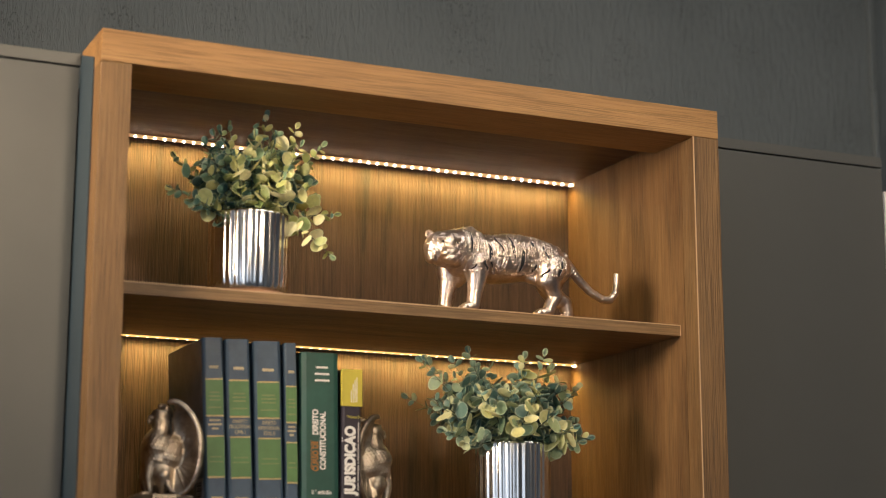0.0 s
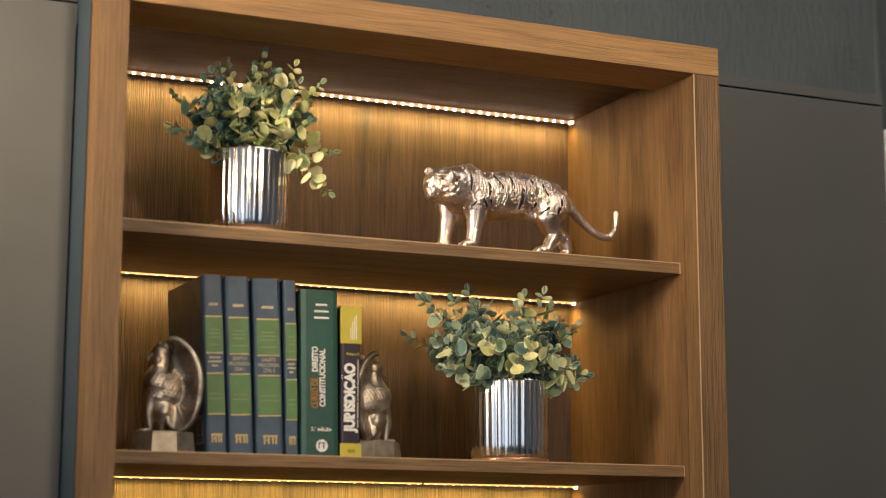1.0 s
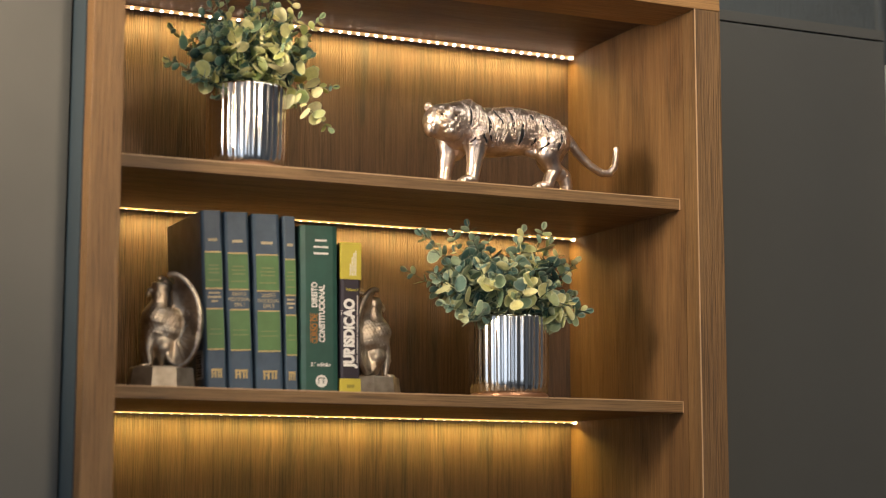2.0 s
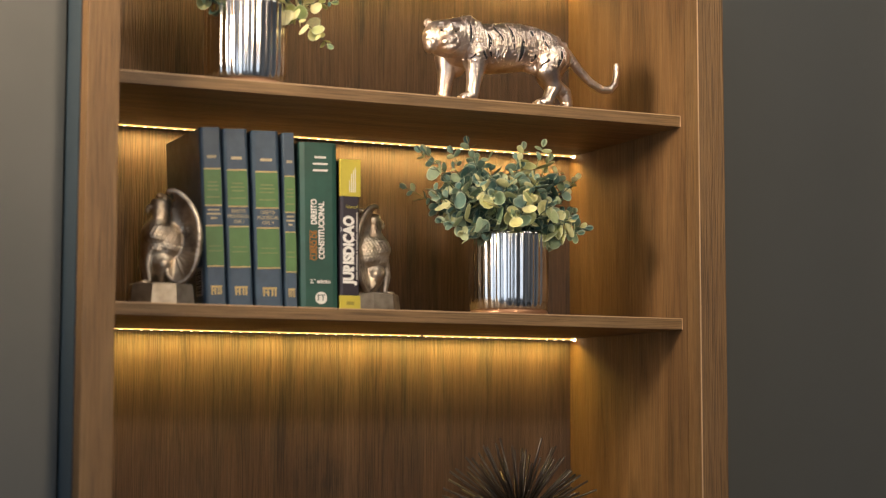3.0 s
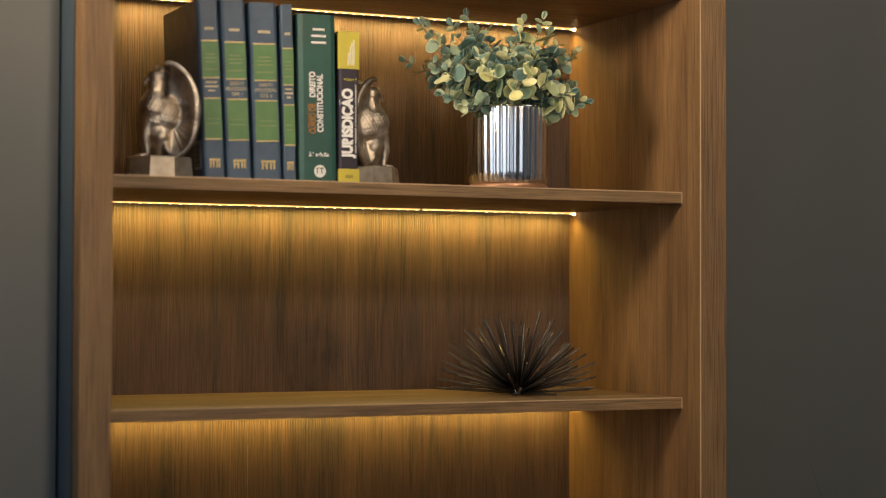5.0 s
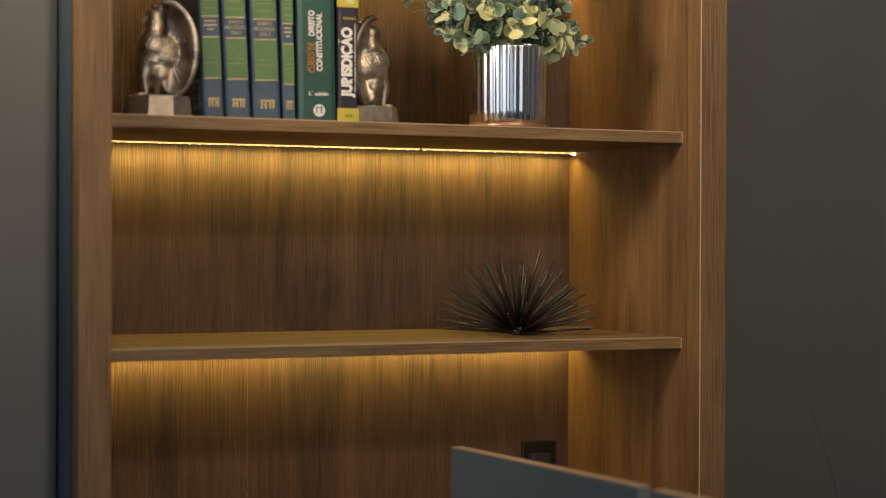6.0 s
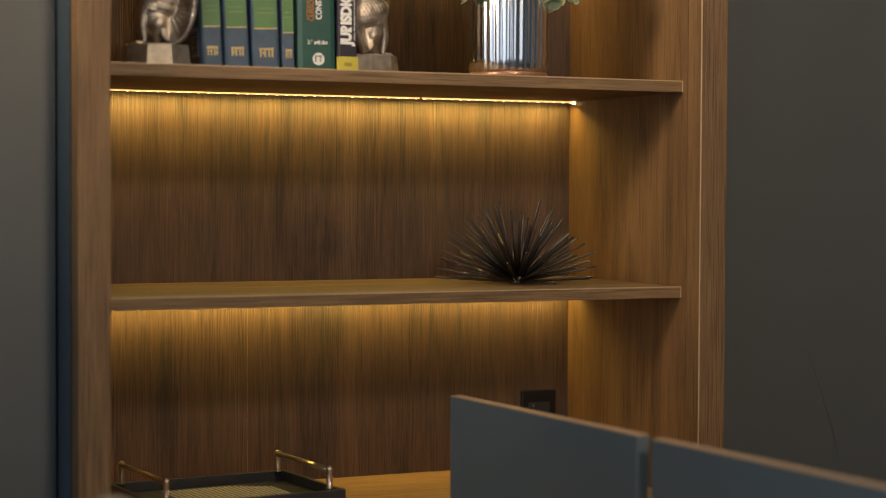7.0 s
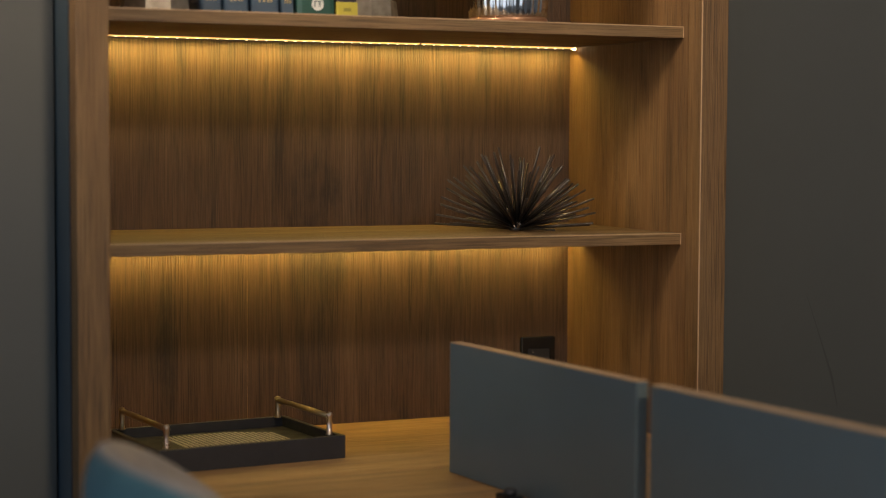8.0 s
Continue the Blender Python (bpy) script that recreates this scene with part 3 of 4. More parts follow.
def law_book(x0, x1, title, broad, lean, drop=0.0):
    b, h = book(x0, x1, 0.262, NAVY, "thick navy hardback with green labels and gilt lines", lean)
    for z0, z1 in ((0.1480 - drop, 0.1995 - drop), (0.059 - drop, 0.116 - drop)):
        part("label", box(-h * 0.80, h * 0.80, -0.0005, 0.0012, z0, z1), GREEN_LABEL, b, "green spine label")
        for z in (z0 - 0.0012, z1 + 0.0012):
            bar(b, -h * 0.80, h * 0.80, z - 0.0009, z + 0.0009, GILT, "gilt_line")
    bar(b, -h * 0.42, h * 0.42, 0.2165, 0.2205, GILT_DULL)
    for dz, w in ((0.180, 0.5), (0.1745, 0.6), (0.169, 0.55), (0.158, 0.66)):
        bar(b, -h * w * 0.9, h * w * 0.9, dz - drop, dz - drop + 0.0020, GREEN_INK, y=-0.0011)
    for dz, w in ((0.0865, 0.55), (0.0795, 0.62)):
        bar(b, -h * w, h * w, dz - drop, dz - drop + 0.0014, GREEN_INK, y=-0.0011)
    if broad:
        for i, line in enumerate(title):
            face_text(b, line, 0.0072, 0, 0.1400 - 0.0078 * i, GILT_DULL, squeeze=0.80, bold=0.0001)
    else:
        for dz, w in ((0.139, 0.52), (0.133, 0.62), (0.127, 0.3)):
            bar(b, -h * w, h * w, dz - drop, dz - drop + 0.0026, GILT_DULL)
    mark = bmesh.new()
    s = h * 0.50
    cuboid(mark, -s, s, -0.0007, 0.0006, 0.0265, 0.0295)
    for x in (-0.95, -0.35, 0.25, 0.7):
        cuboid(mark, x * s, x * s + 0.24 * s, -0.0007, 0.0006, 0.0165, 0.0265)
    cuboid(mark, -0.7 * s, -0.1 * s, -0.00071, 0.0006, 0.0215, 0.0235)
    part("publisher_mark", mark, GILT, b, "gilt plain mark")
    return b, h


first, fh = law_book(0.1560, 0.1895, (), False, 3.0)
law_book(0.1905, 0.2300, ("DIREITO", "PROCESSUAL", "CIVIL I"), True, 2.9)
law_book(0.2318, 0.2762, ("DIREITO", "PROCESSUAL", "CIVIL II"), True, 2.4)
law_book(0.2772, 0.2990, (), False, 1.8, 0.004)
# a pale code label low on the outer cover
code = part("code_label", box(-fh - 0.0005, -fh + 0.0005, 0.014, 0.046, 0.016, 0.058), PRINT_DULL, first, "pale code label")
for k in range(9):
    part("code_bar", box(-fh - 0.0009, -fh - 0.0003, 0.018, 0.042, 0.020 + 0.0038 * k, 0.0215 + 0.0038 * k + 0.0007 * (k % 2)), GAP, code)

green, gh = book(0.3005, 0.3625, 0.250, BOTTLE_GREEN, "thick dark green textbook with white and orange title", 1.1)
for i, w in enumerate((0.30, 0.38, 0.38)):
    bar(green, -w * gh + 0.003, w * gh + 0.003, 0.2262 - 0.0098 * i, 0.2291 - 0.0098 * i, PRINT)
face_text(green, "CONSTITUCIONAL", 0.0126, 0.0040, 0.1175, PRINT, True, squeeze=0.79, bold=0.0005)
face_text(green, "DIREITO", 0.0126, -0.0078, 0.1452, PRINT, True, squeeze=0.80, bold=0.0005)
face_text(green, "CURSO DE", 0.0126, -0.0078, 0.0945, ORANGE, True, squeeze=0.74, bold=0.0003)
bar(green, -0.0146, -0.0140, 0.074, 0.118, ORANGE)
face_text(green, "2.ª edição", 0.0082, 0.001, 0.0410, PRINT, bold=0.0002)
disc = lathe(bmesh.new(), [(0.0092, -0.0010), (0.0092, 0.0005)], 32)
bmesh.ops.rotate(disc, verts=disc.verts, cent=(0, 0, 0), matrix=Matrix.Rotation(radians(90), 3, "X"))
bmesh.ops.translate(disc, verts=disc.verts, vec=(0.0025, 0.0, 0.0165))
roundel = part("publisher_mark", disc, PRINT, green, "white round mark")
ink = bmesh.new()
for x0, x1, z0, z1 in ((-0.0030, -0.0018, 0.0125, 0.0215), (-0.0018, 0.0080, 0.0203, 0.0215), (0.0045, 0.0057, 0.0125, 0.0203)):
    cuboid(ink, x0, x1, -0.0014, -0.0005, z0, z1)
part("mark_bars", ink, BOTTLE_GREEN, roundel)

small, sh = book(0.3632, 0.3970, 0.228, PLUM, "slim yellow and dark plum book with white title", 0.3)
part("head_band", box(-sh - 0.0003, sh + 0.0003, -0.0004, 0.0072, 0.172, 0.2283, 0.001), YELLOW, small, "yellow band at the head")
part("foot_band", box(-sh - 0.0003, sh + 0.0003, -0.0004, 0.0072, 0.0003, 0.022, 0.001), YELLOW, small, "yellow band at the foot")
for x, z1 in ((-0.002, 0.196), (0.001, 0.206), (0.004, 0.212), (0.007, 0.216)):
    bar(small, x, x + 0.0011, 0.178, z1, PRINT, y=-0.0009)
face_text(small, "JURISDIÇÃO", 0.0225, -0.0022, 0.0910, PRINT, True, squeeze=0.83, bold=0.0013)
face_text(small, "Volume II", 0.0062, 0.0015, 0.1560, OLIVE_BRIGHT, squeeze=0.85, bold=0.0001)
for z0, z1 in ((0.046, 0.058), (0.060, 0.084), (0.086, 0.089), (0.091, 0.116), (0.118, 0.148)):
    bar(small, 0.0098, 0.0114, z0, z1, PRINT_DULL)
bar(small, -0.006, 0.006, 0.008, 0.013, OLIVE_INK, y=-0.0009)

# ---- cast figures ----
def ball(fineness):
    bm = bmesh.new()
    bmesh.ops.create_icosphere(bm, subdivisions=fineness, radius=1)
    out = np.array([v.co for v in bm.verts]), [tuple(v.index for v in f.verts) for f in bm.faces]
    bm.free()
    return out


SMALL_BALL, LARGE_BALL = ball(2), ball(4)


def cast(blobs, voxel, smooth):
    """One closed skin round many overlapping ellipsoids: (x, y, z, rx, ry, rz[, turn])."""
    verts, faces = [], []
    for blob in blobs:
        x, y, z, rx, ry, rz = blob[:6]
        m = np.array(blob[6] if len(blob) > 6 else Matrix.Identity(3))
        base = len(verts)
        points, sides = LARGE_BALL if max(rx, ry, rz) > 0.0095 else SMALL_BALL
        verts += [tuple(p) for p in (points * (rx, ry, rz)) @ m.T + (x, y, z)]
        faces += [tuple(base + i for i in f) for f in sides]
    me = bpy.data.meshes.new("cast")
    me.from_pydata(verts, [], faces)
    ob = new("cast", me)
    r = ob.modifiers.new("skin", "REMESH")
    r.mode, r.voxel_size, r.use_smooth_shade = "VOXEL", voxel, True
    s = ob.modifiers.new("soft", "SMOOTH")
    s.factor, s.iterations = 0.5, smooth
    out = bpy.data.meshes.new_from_object(ob.evaluated_get(bpy.context.evaluated_depsgraph_get()))
    bpy.data.objects.remove(ob)
    bpy.data.meshes.remove(me)
    return out


def chain(points, steps=6):
    """Balls along a line of (x, y, z, r), flattened by nothing, close enough to melt together."""
    out = []
    for a, b in zip(points, points[1:]):
        for k in range(steps):
            f = k / steps
            x, y, z, r = (p + (q - p) * f for p, q in zip(a, b))
            out.append((x, y, z, r, r, r))
    x, y, z, r = points[-1]
    return out + [(x, y, z, r, r, r)]


def skin_tree(blobs, voxel):
    rough = cast(blobs, voxel, 1)
    bm = bmesh.new()
    bm.from_mesh(rough)
    bpy.data.meshes.remove(rough)
    tree = BVHTree.FromBMesh(bm)
    bm.free()
    return tree


def tiger():
    """A standing cast tiger with its head turned; origin on the board under the middle of the body, x from head to tail."""
    # trunk: deep chest, slight dip behind the shoulders, tucked belly and a round falling rump
    b = chain([(-0.078, 0, 0.098, 0.038), (-0.052, 0, 0.092, 0.0385), (-0.030, 0, 0.0925, 0.0395), (0.004, 0, 0.0975, 0.0390), (0.040, 0, 0.0985, 0.0350), (0.066, 0, 0.094, 0.0330), (0.082, 0, 0.086, 0.0270)], 6)
    b += [(-0.074, 0, 0.108, 0.025, 0.030, 0.034), (-0.090, -0.004, 0.096, 0.026, 0.030, 0.036), (0.078, 0, 0.090, 0.027, 0.031, 0.029), (-0.066, -0.020, 0.104, 0.018, 0.014, 0.028), (-0.070, 0.020, 0.104, 0.018, 0.014, 0.028)]
    # head and face, turned to the open side
    hx, hy, hz = -0.128, -0.028, 0.098
    b += [(hx, hy + 0.006, hz, 0.0290, 0.026, 0.0275), (hx + 0.004, hy - 0.015, hz - 0.012, 0.0165, 0.018, 0.0125),
          (hx + 0.003, hy - 0.020, hz - 0.021, 0.0120, 0.013, 0.0085), (hx + 0.003, hy - 0.018, hz + 0.007, 0.0085, 0.011, 0.0150),
          (hx - 0.019, hy + 0.002, hz - 0.012, 0.0105, 0.012, 0.0150), (hx + 0.024, hy - 0.001, hz - 0.013, 0.0110, 0.012, 0.0155),
          (hx - 0.004, hy - 0.022, hz - 0.013, 0.0085, 0.010, 0.0078), (hx + 0.0125, hy - 0.023, hz - 0.013, 0.0085, 0.010, 0.0078),
          (hx + 0.0045, hy - 0.0320, hz - 0.0085, 0.0046, 0.0038, 0.0036), (hx - 0.011, hy - 0.018, hz + 0.0115, 0.0072, 0.006, 0.0036), (hx + 0.016, hy - 0.018, hz + 0.0115, 0.0072, 0.006, 0.0036)]
    for ex, ez in ((-0.0215, 0.0205), (0.0265, 0.0215)):
        for k in range(9):
            a = radians(-20 + 27.5 * k)
            b.append((hx + ex + 0.0052 * math.cos(a), hy + 0.005, hz + ez + 0.0058 * math.sin(a), 0.0022, 0.0030, 0.0022))
        b.append((hx + ex, hy + 0.007, hz + ez - 0.001, 0.0056, 0.0028, 0.0062))
    b += chain([(-0.090, -0.006, 0.102, 0.034), (-0.114, -0.016, 0.099, 0.030)], 4)
    # shoulders, thighs and legs
    b += [(-0.070, -0.020, 0.080, 0.0205, 0.018, 0.034), (-0.084, 0.018, 0.080, 0.021, 0.020, 0.034), (0.062, -0.019, 0.078, 0.0235, 0.019, 0.033), (0.078, 0.016, 0.078, 0.023, 0.019, 0.034)]
    for y, x in ((-0.025, -0.068), (0.020, -0.097)):
        b += chain([(x, y, 0.078, 0.0205), (x - 0.001, y, 0.056, 0.0158), (x - 0.004, y, 0.034, 0.0118), (x - 0.007, y, 0.013, 0.0108)], 6)
        b += [(x - 0.013, y, 0.0080, 0.0150, 0.0130, 0.0082)]
        b += [(x - 0.024, y + dy, 0.0062, 0.0056, 0.0044, 0.0060) for dy in (-0.008, -0.0027, 0.0027, 0.008)]
    for y, thigh, hock, foot in ((-0.024, 0.062, 0.070, 0.058), (0.022, 0.088, 0.112, 0.114)):
        b += chain([(thigh, y, 0.080, 0.0250), (thigh - 0.004, y, 0.062, 0.0205), (thigh + 0.002, y, 0.048, 0.0150), (hock, y, 0.036, 0.0120), (foot + 0.003, y, 0.020, 0.0100), (foot, y, 0.011, 0.0100)], 6)
        b += [(foot - 0.008, y, 0.0080, 0.0150, 0.0125, 0.0080)]
        b += [(foot - 0.019, y + dy, 0.0060, 0.0056, 0.0042, 0.0058) for dy in (-0.008, -0.0027, 0.0027, 0.008)]
    b += chain([(0.030, -0.010, 0.068, 0.010), (0.050, -0.016, 0.060, 0.009)], 4)
    # tail
    b += chain([(0.092, 0, 0.104, 0.0110), (0.106, 0.001, 0.096, 0.0092), (0.126, 0.002, 0.074, 0.0080), (0.149, 0.004, 0.055, 0.0072), (0.171, 0.005, 0.044, 0.0066),
                (0.187, 0.005, 0.044, 0.0064), (0.1965, 0.004, 0.055, 0.0061), (0.1985, 0.003, 0.070, 0.0057), (0.1985, 0.002, 0.085, 0.0052)], 6)
    tree = skin_tree(b, 0.0022)
    rng = random.Random(5)
    slits = []

    def bead(p, r):
        b.append((*p, r, r, r))

    # open slits: x and z of the upper end, x and z of the lower end, half width
    marks = ((-0.0415, 0.112, -0.0315, 0.073, 0.0026), (-0.0247, 0.123, -0.0147, 0.098, 0.0019), (0.0003, 0.124, 0.0070, 0.086, 0.0021), (0.0236, 0.109, 0.0170, 0.071, 0.0026),
             (0.0396, 0.121, 0.0396, 0.110, 0.0022), (0.0603, 0.115, 0.0636, 0.091, 0.0026), (0.0453, 0.084, 0.0430, 0.072, 0.0022), (0.0636, 0.076, 0.0563, 0.064, 0.0024),
             (0.0853, 0.090, 0.0796, 0.064, 0.0025), (-0.0697, 0.122, -0.0703, 0.092, 0.0017), (-0.0630, 0.074, -0.0680, 0.066, 0.0020), (-0.0497, 0.080, -0.0464, 0.066, 0.0020))
    for side in (-1, 1):
        lines = [(m, True) for m in marks]
        for i in range(30):
            x, z = -0.072 + 0.0060 * i + rng.uniform(-0.002, 0.002), rng.choice((rng.uniform(0.112, 0.130), rng.uniform(0.086, 0.106)))
            lines.append(((x, z, x + rng.uniform(-0.004, 0.006), z - rng.uniform(0.012, 0.030), 0.0008), False))
        for (xa, za, xb, zb, w), open_slit in lines:
            line, bend = [], rng.uniform(-0.0022, 0.0022)
            steps = max(6, int((za - zb) / 0.0021))
            for k in range(steps + 1):
                f = k / steps
                hit = tree.ray_cast(Vector((xa - 0.014 + (xb - xa) * f + bend * math.sin(f * 6), side * 0.2, za + (zb - za) * f)), Vector((0, -side, 0)))
                if hit[0] is not None:
                    line.append((hit[0], hit[1], math.sin(math.pi * (0.08 + 0.84 * f))))
            if len(line) < 5:
                continue
            if open_slit:
                slits.append((line, w))
            for p, nrm, k in line:
                for sign in (-1, 1):
                    if rng.random() < 0.9:
                        bead(p + nrm * 0.0008 + Vector((sign * (w * k + 0.0015), 0, rng.uniform(-0.0008, 0.0008))), rng.uniform(0.0011, 0.0017))
    for i in range(420):
        side = rng.choice((-1, 1, -1))
        hit = tree.ray_cast(Vector((rng.uniform(-0.10, 0.095), side * 0.2, rng.uniform(0.062, 0.135))), Vector((0, -side, 0)))
        if hit[0] is not None:
            bead(hit[0] + hit[1] * 0.0005, rng.uniform(0.0009, 0.0014))
    # curls of fur round the face, on the back and on the tail
    for i in range(330):
        a, c = rng.uniform(0, 6.28), rng.uniform(0.25, 1.02)
        hit = tree.ray_cast(Vector((hx + 0.002 + 0.033 * c * math.cos(a), -0.2, hz - 0.002 + 0.030 * c * math.sin(a))), Vector((0, 1, 0)))
        if hit[0] is not None:
            bead(hit[0] + hit[1] * 0.0003, rng.uniform(0.0008, 0.0012))
    for i in range(90):
        hit = tree.ray_cast(Vector((rng.uniform(0.105, 0.2), -0.2, rng.uniform(0.035, 0.1))), Vector((0, 1, 0)))
        if hit[0] is not None:
            bead(hit[0] + hit[1] * 0.0004, rng.uniform(0.0009, 0.0014))
    for i in range(170):
        hit = tree.ray_cast(Vector((rng.uniform(-0.1, 0.11), rng.uniform(-0.035, 0.02), 0.3)), Vector((0, 0, -1)))
        if hit[0] is not None:
            bead(hit[0] + hit[1] * 0.0009, rng.uniform(0.0010, 0.0016))
    skin = cast(b, 0.0009, 1)
    bm = bmesh.new()
    bm.from_mesh(skin)
    bpy.data.meshes.remove(skin)
    for f in bm.faces:
        f.smooth = True
    for line, w in slits:
        left = [bm.verts.new(p + nrm * 0.0017 - Vector((1.15 * w * k, 0, 0))) for p, nrm, k in line]
        right = [bm.verts.new(p + nrm * 0.0017 + Vector((1.15 * w * k, 0, 0))) for p, nrm, k in line]
        for k in range(len(line) - 1):
            bm.faces.new((left[k], right[k], right[k + 1], left[k + 1])).material_index = 1
    for ex in (-0.0085, 0.0145):
        hit = tree.ray_cast(Vector((hx + ex, -0.2, hz + 0.0062)), Vector((0, 1, 0)))
        lens = bmesh.ops.create_icosphere(bm, subdivisions=2, radius=0.0022, matrix=Matrix.Translation(hit[0]) @ Matrix.Diagonal((1.3, 0.6, 0.75, 1)))
        for f in {f for v in lens["verts"] for f in v.link_faces}:
            f.material_index = 1
    ob = new("tiger_figure", mesh_of("tiger_figure", bm, SILVER, SLIT))
    ob.location = (0.6525, 0.108, SHELVES[0])
    tagged(ob, "shiny silver cast tiger figure with dark stripe slits", "figurine")


def eagle_mesh():
    """A perched cast eagle that looks to -x with raised wings, on a faceted block."""
    b = chain([(-0.006, 0, 0.040, 0.010), (-0.006, 0, 0.060, 0.0185), (-0.010, 0, 0.084, 0.0230), (-0.011, 0, 0.104, 0.0215), (-0.005, 0, 0.125, 0.0135), (-0.006, 0, 0.142, 0.0120)], 6)
    b += [(-0.006, 0, 0.1465, 0.0140, 0.0118, 0.0108), (-0.009, 0, 0.1525, 0.0100, 0.0095, 0.0042), (-0.0185, 0, 0.1435, 0.0075, 0.0052, 0.0050), (-0.0240, 0, 0.1385, 0.0030, 0.0030, 0.0056)]
    for y in (-1, 1):
        # folded shoulder, thighs that meet in a smooth wedge, shanks and talons
        b += [(-0.010, 0.013 * y, 0.100, 0.0210, 0.0130, 0.0180), (0.006, 0.015 * y, 0.092, 0.0220, 0.0110, 0.0260), (-0.003, 0.013 * y, 0.064, 0.0185, 0.0115, 0.0165)]
        b += chain([(-0.003, 0.013 * y, 0.060, 0.0145), (-0.004, 0.012 * y, 0.048, 0.0105), (-0.005, 0.010 * y, 0.035, 0.0055)], 7)
        b += chain([(-0.022, 0.010 * y, 0.076, 0.0090), (-0.025, 0.010 * y, 0.058, 0.0078), (-0.022, 0.011 * y, 0.036, 0.0050)], 6)
        b += [(-0.030, (0.011 + d) * y, 0.0325, 0.0075, 0.0024, 0.0034) for d in (-0.006, 0, 0.006)]

        # raised wing: a hollow shell, its thick rim flaring outwards and its top curling forwards
        def spot(rho, a):
            z = 0.099 + 0.066 * rho * math.sin(a)
            x = 0.015 + 0.027 * rho * math.cos(a) - 0.012 * max(0.0, (z - 0.10) / 0.066) ** 2
            return x, y * (0.014 + 0.030 * rho * rho * (0.35 + 0.65 * max(0.0, math.cos(a) * 0.8 + 0.2))), z

        for k in range(1, 15):
            around = max(6, int(2 * math.pi * 0.052 * k / 14 / 0.0055))
            for j in range(around):
                p = spot(0.97 * k / 14, 2 * math.pi * j / around)
                if p[0] > (0.009 if p[2] > 0.112 else 0.0):
                    b.append((*p, 0.0046, 0.0040, 0.0050))
        b += chain([(*spot(1.0, radians(-88 + 186 * k / 30)), 0.0042 + 0.0010 * math.sin(math.pi * k / 30)) for k in range(31)], 4)
    tree = skin_tree(b, 0.0022)
    # rows of overlapping feathers on breast, shoulder and wing, and long quills below them
    for y in (-1, 1):
        for row in range(11):
            for col in range(13):
                x, z = -0.026 + 0.0053 * col + (0.00265 if row % 2 else 0), 0.120 - 0.0050 * row - 0.0011 * col
                if z < 0.074 or z > 0.116:
                    continue
                hit = tree.ray_cast(Vector((x, 0.3 * y, z)), Vector((0, -y, 0)))
                if hit[0] is None or abs(hit[1].y) < 0.3:
                    continue
                turn = (hit[1] + Vector((0, 0, -0.28))).normalized().to_track_quat("Y", "Z").to_matrix()
                b.append((*(hit[0] + hit[1] * 0.0000), 0.0025, 0.0006, 0.0044, turn))
        for k in range(7):
            a, line = radians(-70 + 17 * k), []
            for i in range(9):
                x, z = 0.010 + (0.014 + 0.0042 * i) * math.cos(a), 0.082 + (0.014 + 0.0058 * i) * math.sin(a)
                hit = tree.ray_cast(Vector((x, 0.3 * y, z)), Vector((0, -y, 0)))
                if hit[0] is not None and hit[0].z > 0.036 and x < 0.040:
                    line.append((*(hit[0] + hit[1] * 0.0002), 0.0012))
            if len(line) > 2:
                b += chain(line, 4)
        for k in range(26):
            a = 2.4 * k
            hit = tree.ray_cast(Vector((-0.006 + 0.010 * math.cos(a), 0.3 * y, 0.126 + 0.0004 * k)), Vector((0, -y, 0)))
            if hit[0] is not None:
                b.append((*(hit[0] + hit[1] * 0.0004), 0.0018, 0.0008, 0.0046))
    skin = cast(b, 0.0012, 2)
    bm = bmesh.new()
    bm.from_mesh(skin)
    bpy.data.meshes.remove(skin)
    for f in bm.faces:
        f.smooth = True
    # faceted block
    block = bmesh.new()
    lo = [(-0.050, -0.012), (-0.026, -0.038), (0.010, -0.042), (0.042, -0.024), (0.042, 0.024), (0.010, 0.042), (-0.026, 0.038), (-0.050, 0.012)]
    rings = []
    for scale, z in ((0.98, 0.0), (1.0, 0.002), (0.935, 0.0285), (0.915, 0.0305), (0.87, 0.0315)):
        rings.append([block.verts.new((0.002 + (x - 0.002) * scale, y * scale, z)) for x, y in lo])
    for a, c in zip(rings, rings[1:]):
        for k in range(8):
            block.faces.new((a[k], a[(k + 1) % 8], c[(k + 1) % 8], c[k]))
    block.faces.new(rings[-1])
    block.faces.new(rings[0][::-1])
    return mesh_of("figure", bm, PEWTER), mesh_of("plinth", block, PEWTER_PLAIN)


EAGLE, PLINTH = eagle_mesh()
for x, y, turn in ((0.0985, 0.121, 0), (0.441, 0.170, 183)):
    bookend = thing("eagle_bookend", (x, y, BASE), "aged pewter eagle bookend propping a row of books", "bookend", "eagle bookends", turn)
    placed("figure", EAGLE, bookend, pose(0, 0, 0), "cast eagle with raised wings")
    placed("plinth", PLINTH, bookend, pose(0, 0, 0), "faceted worn metal block")

tiger()


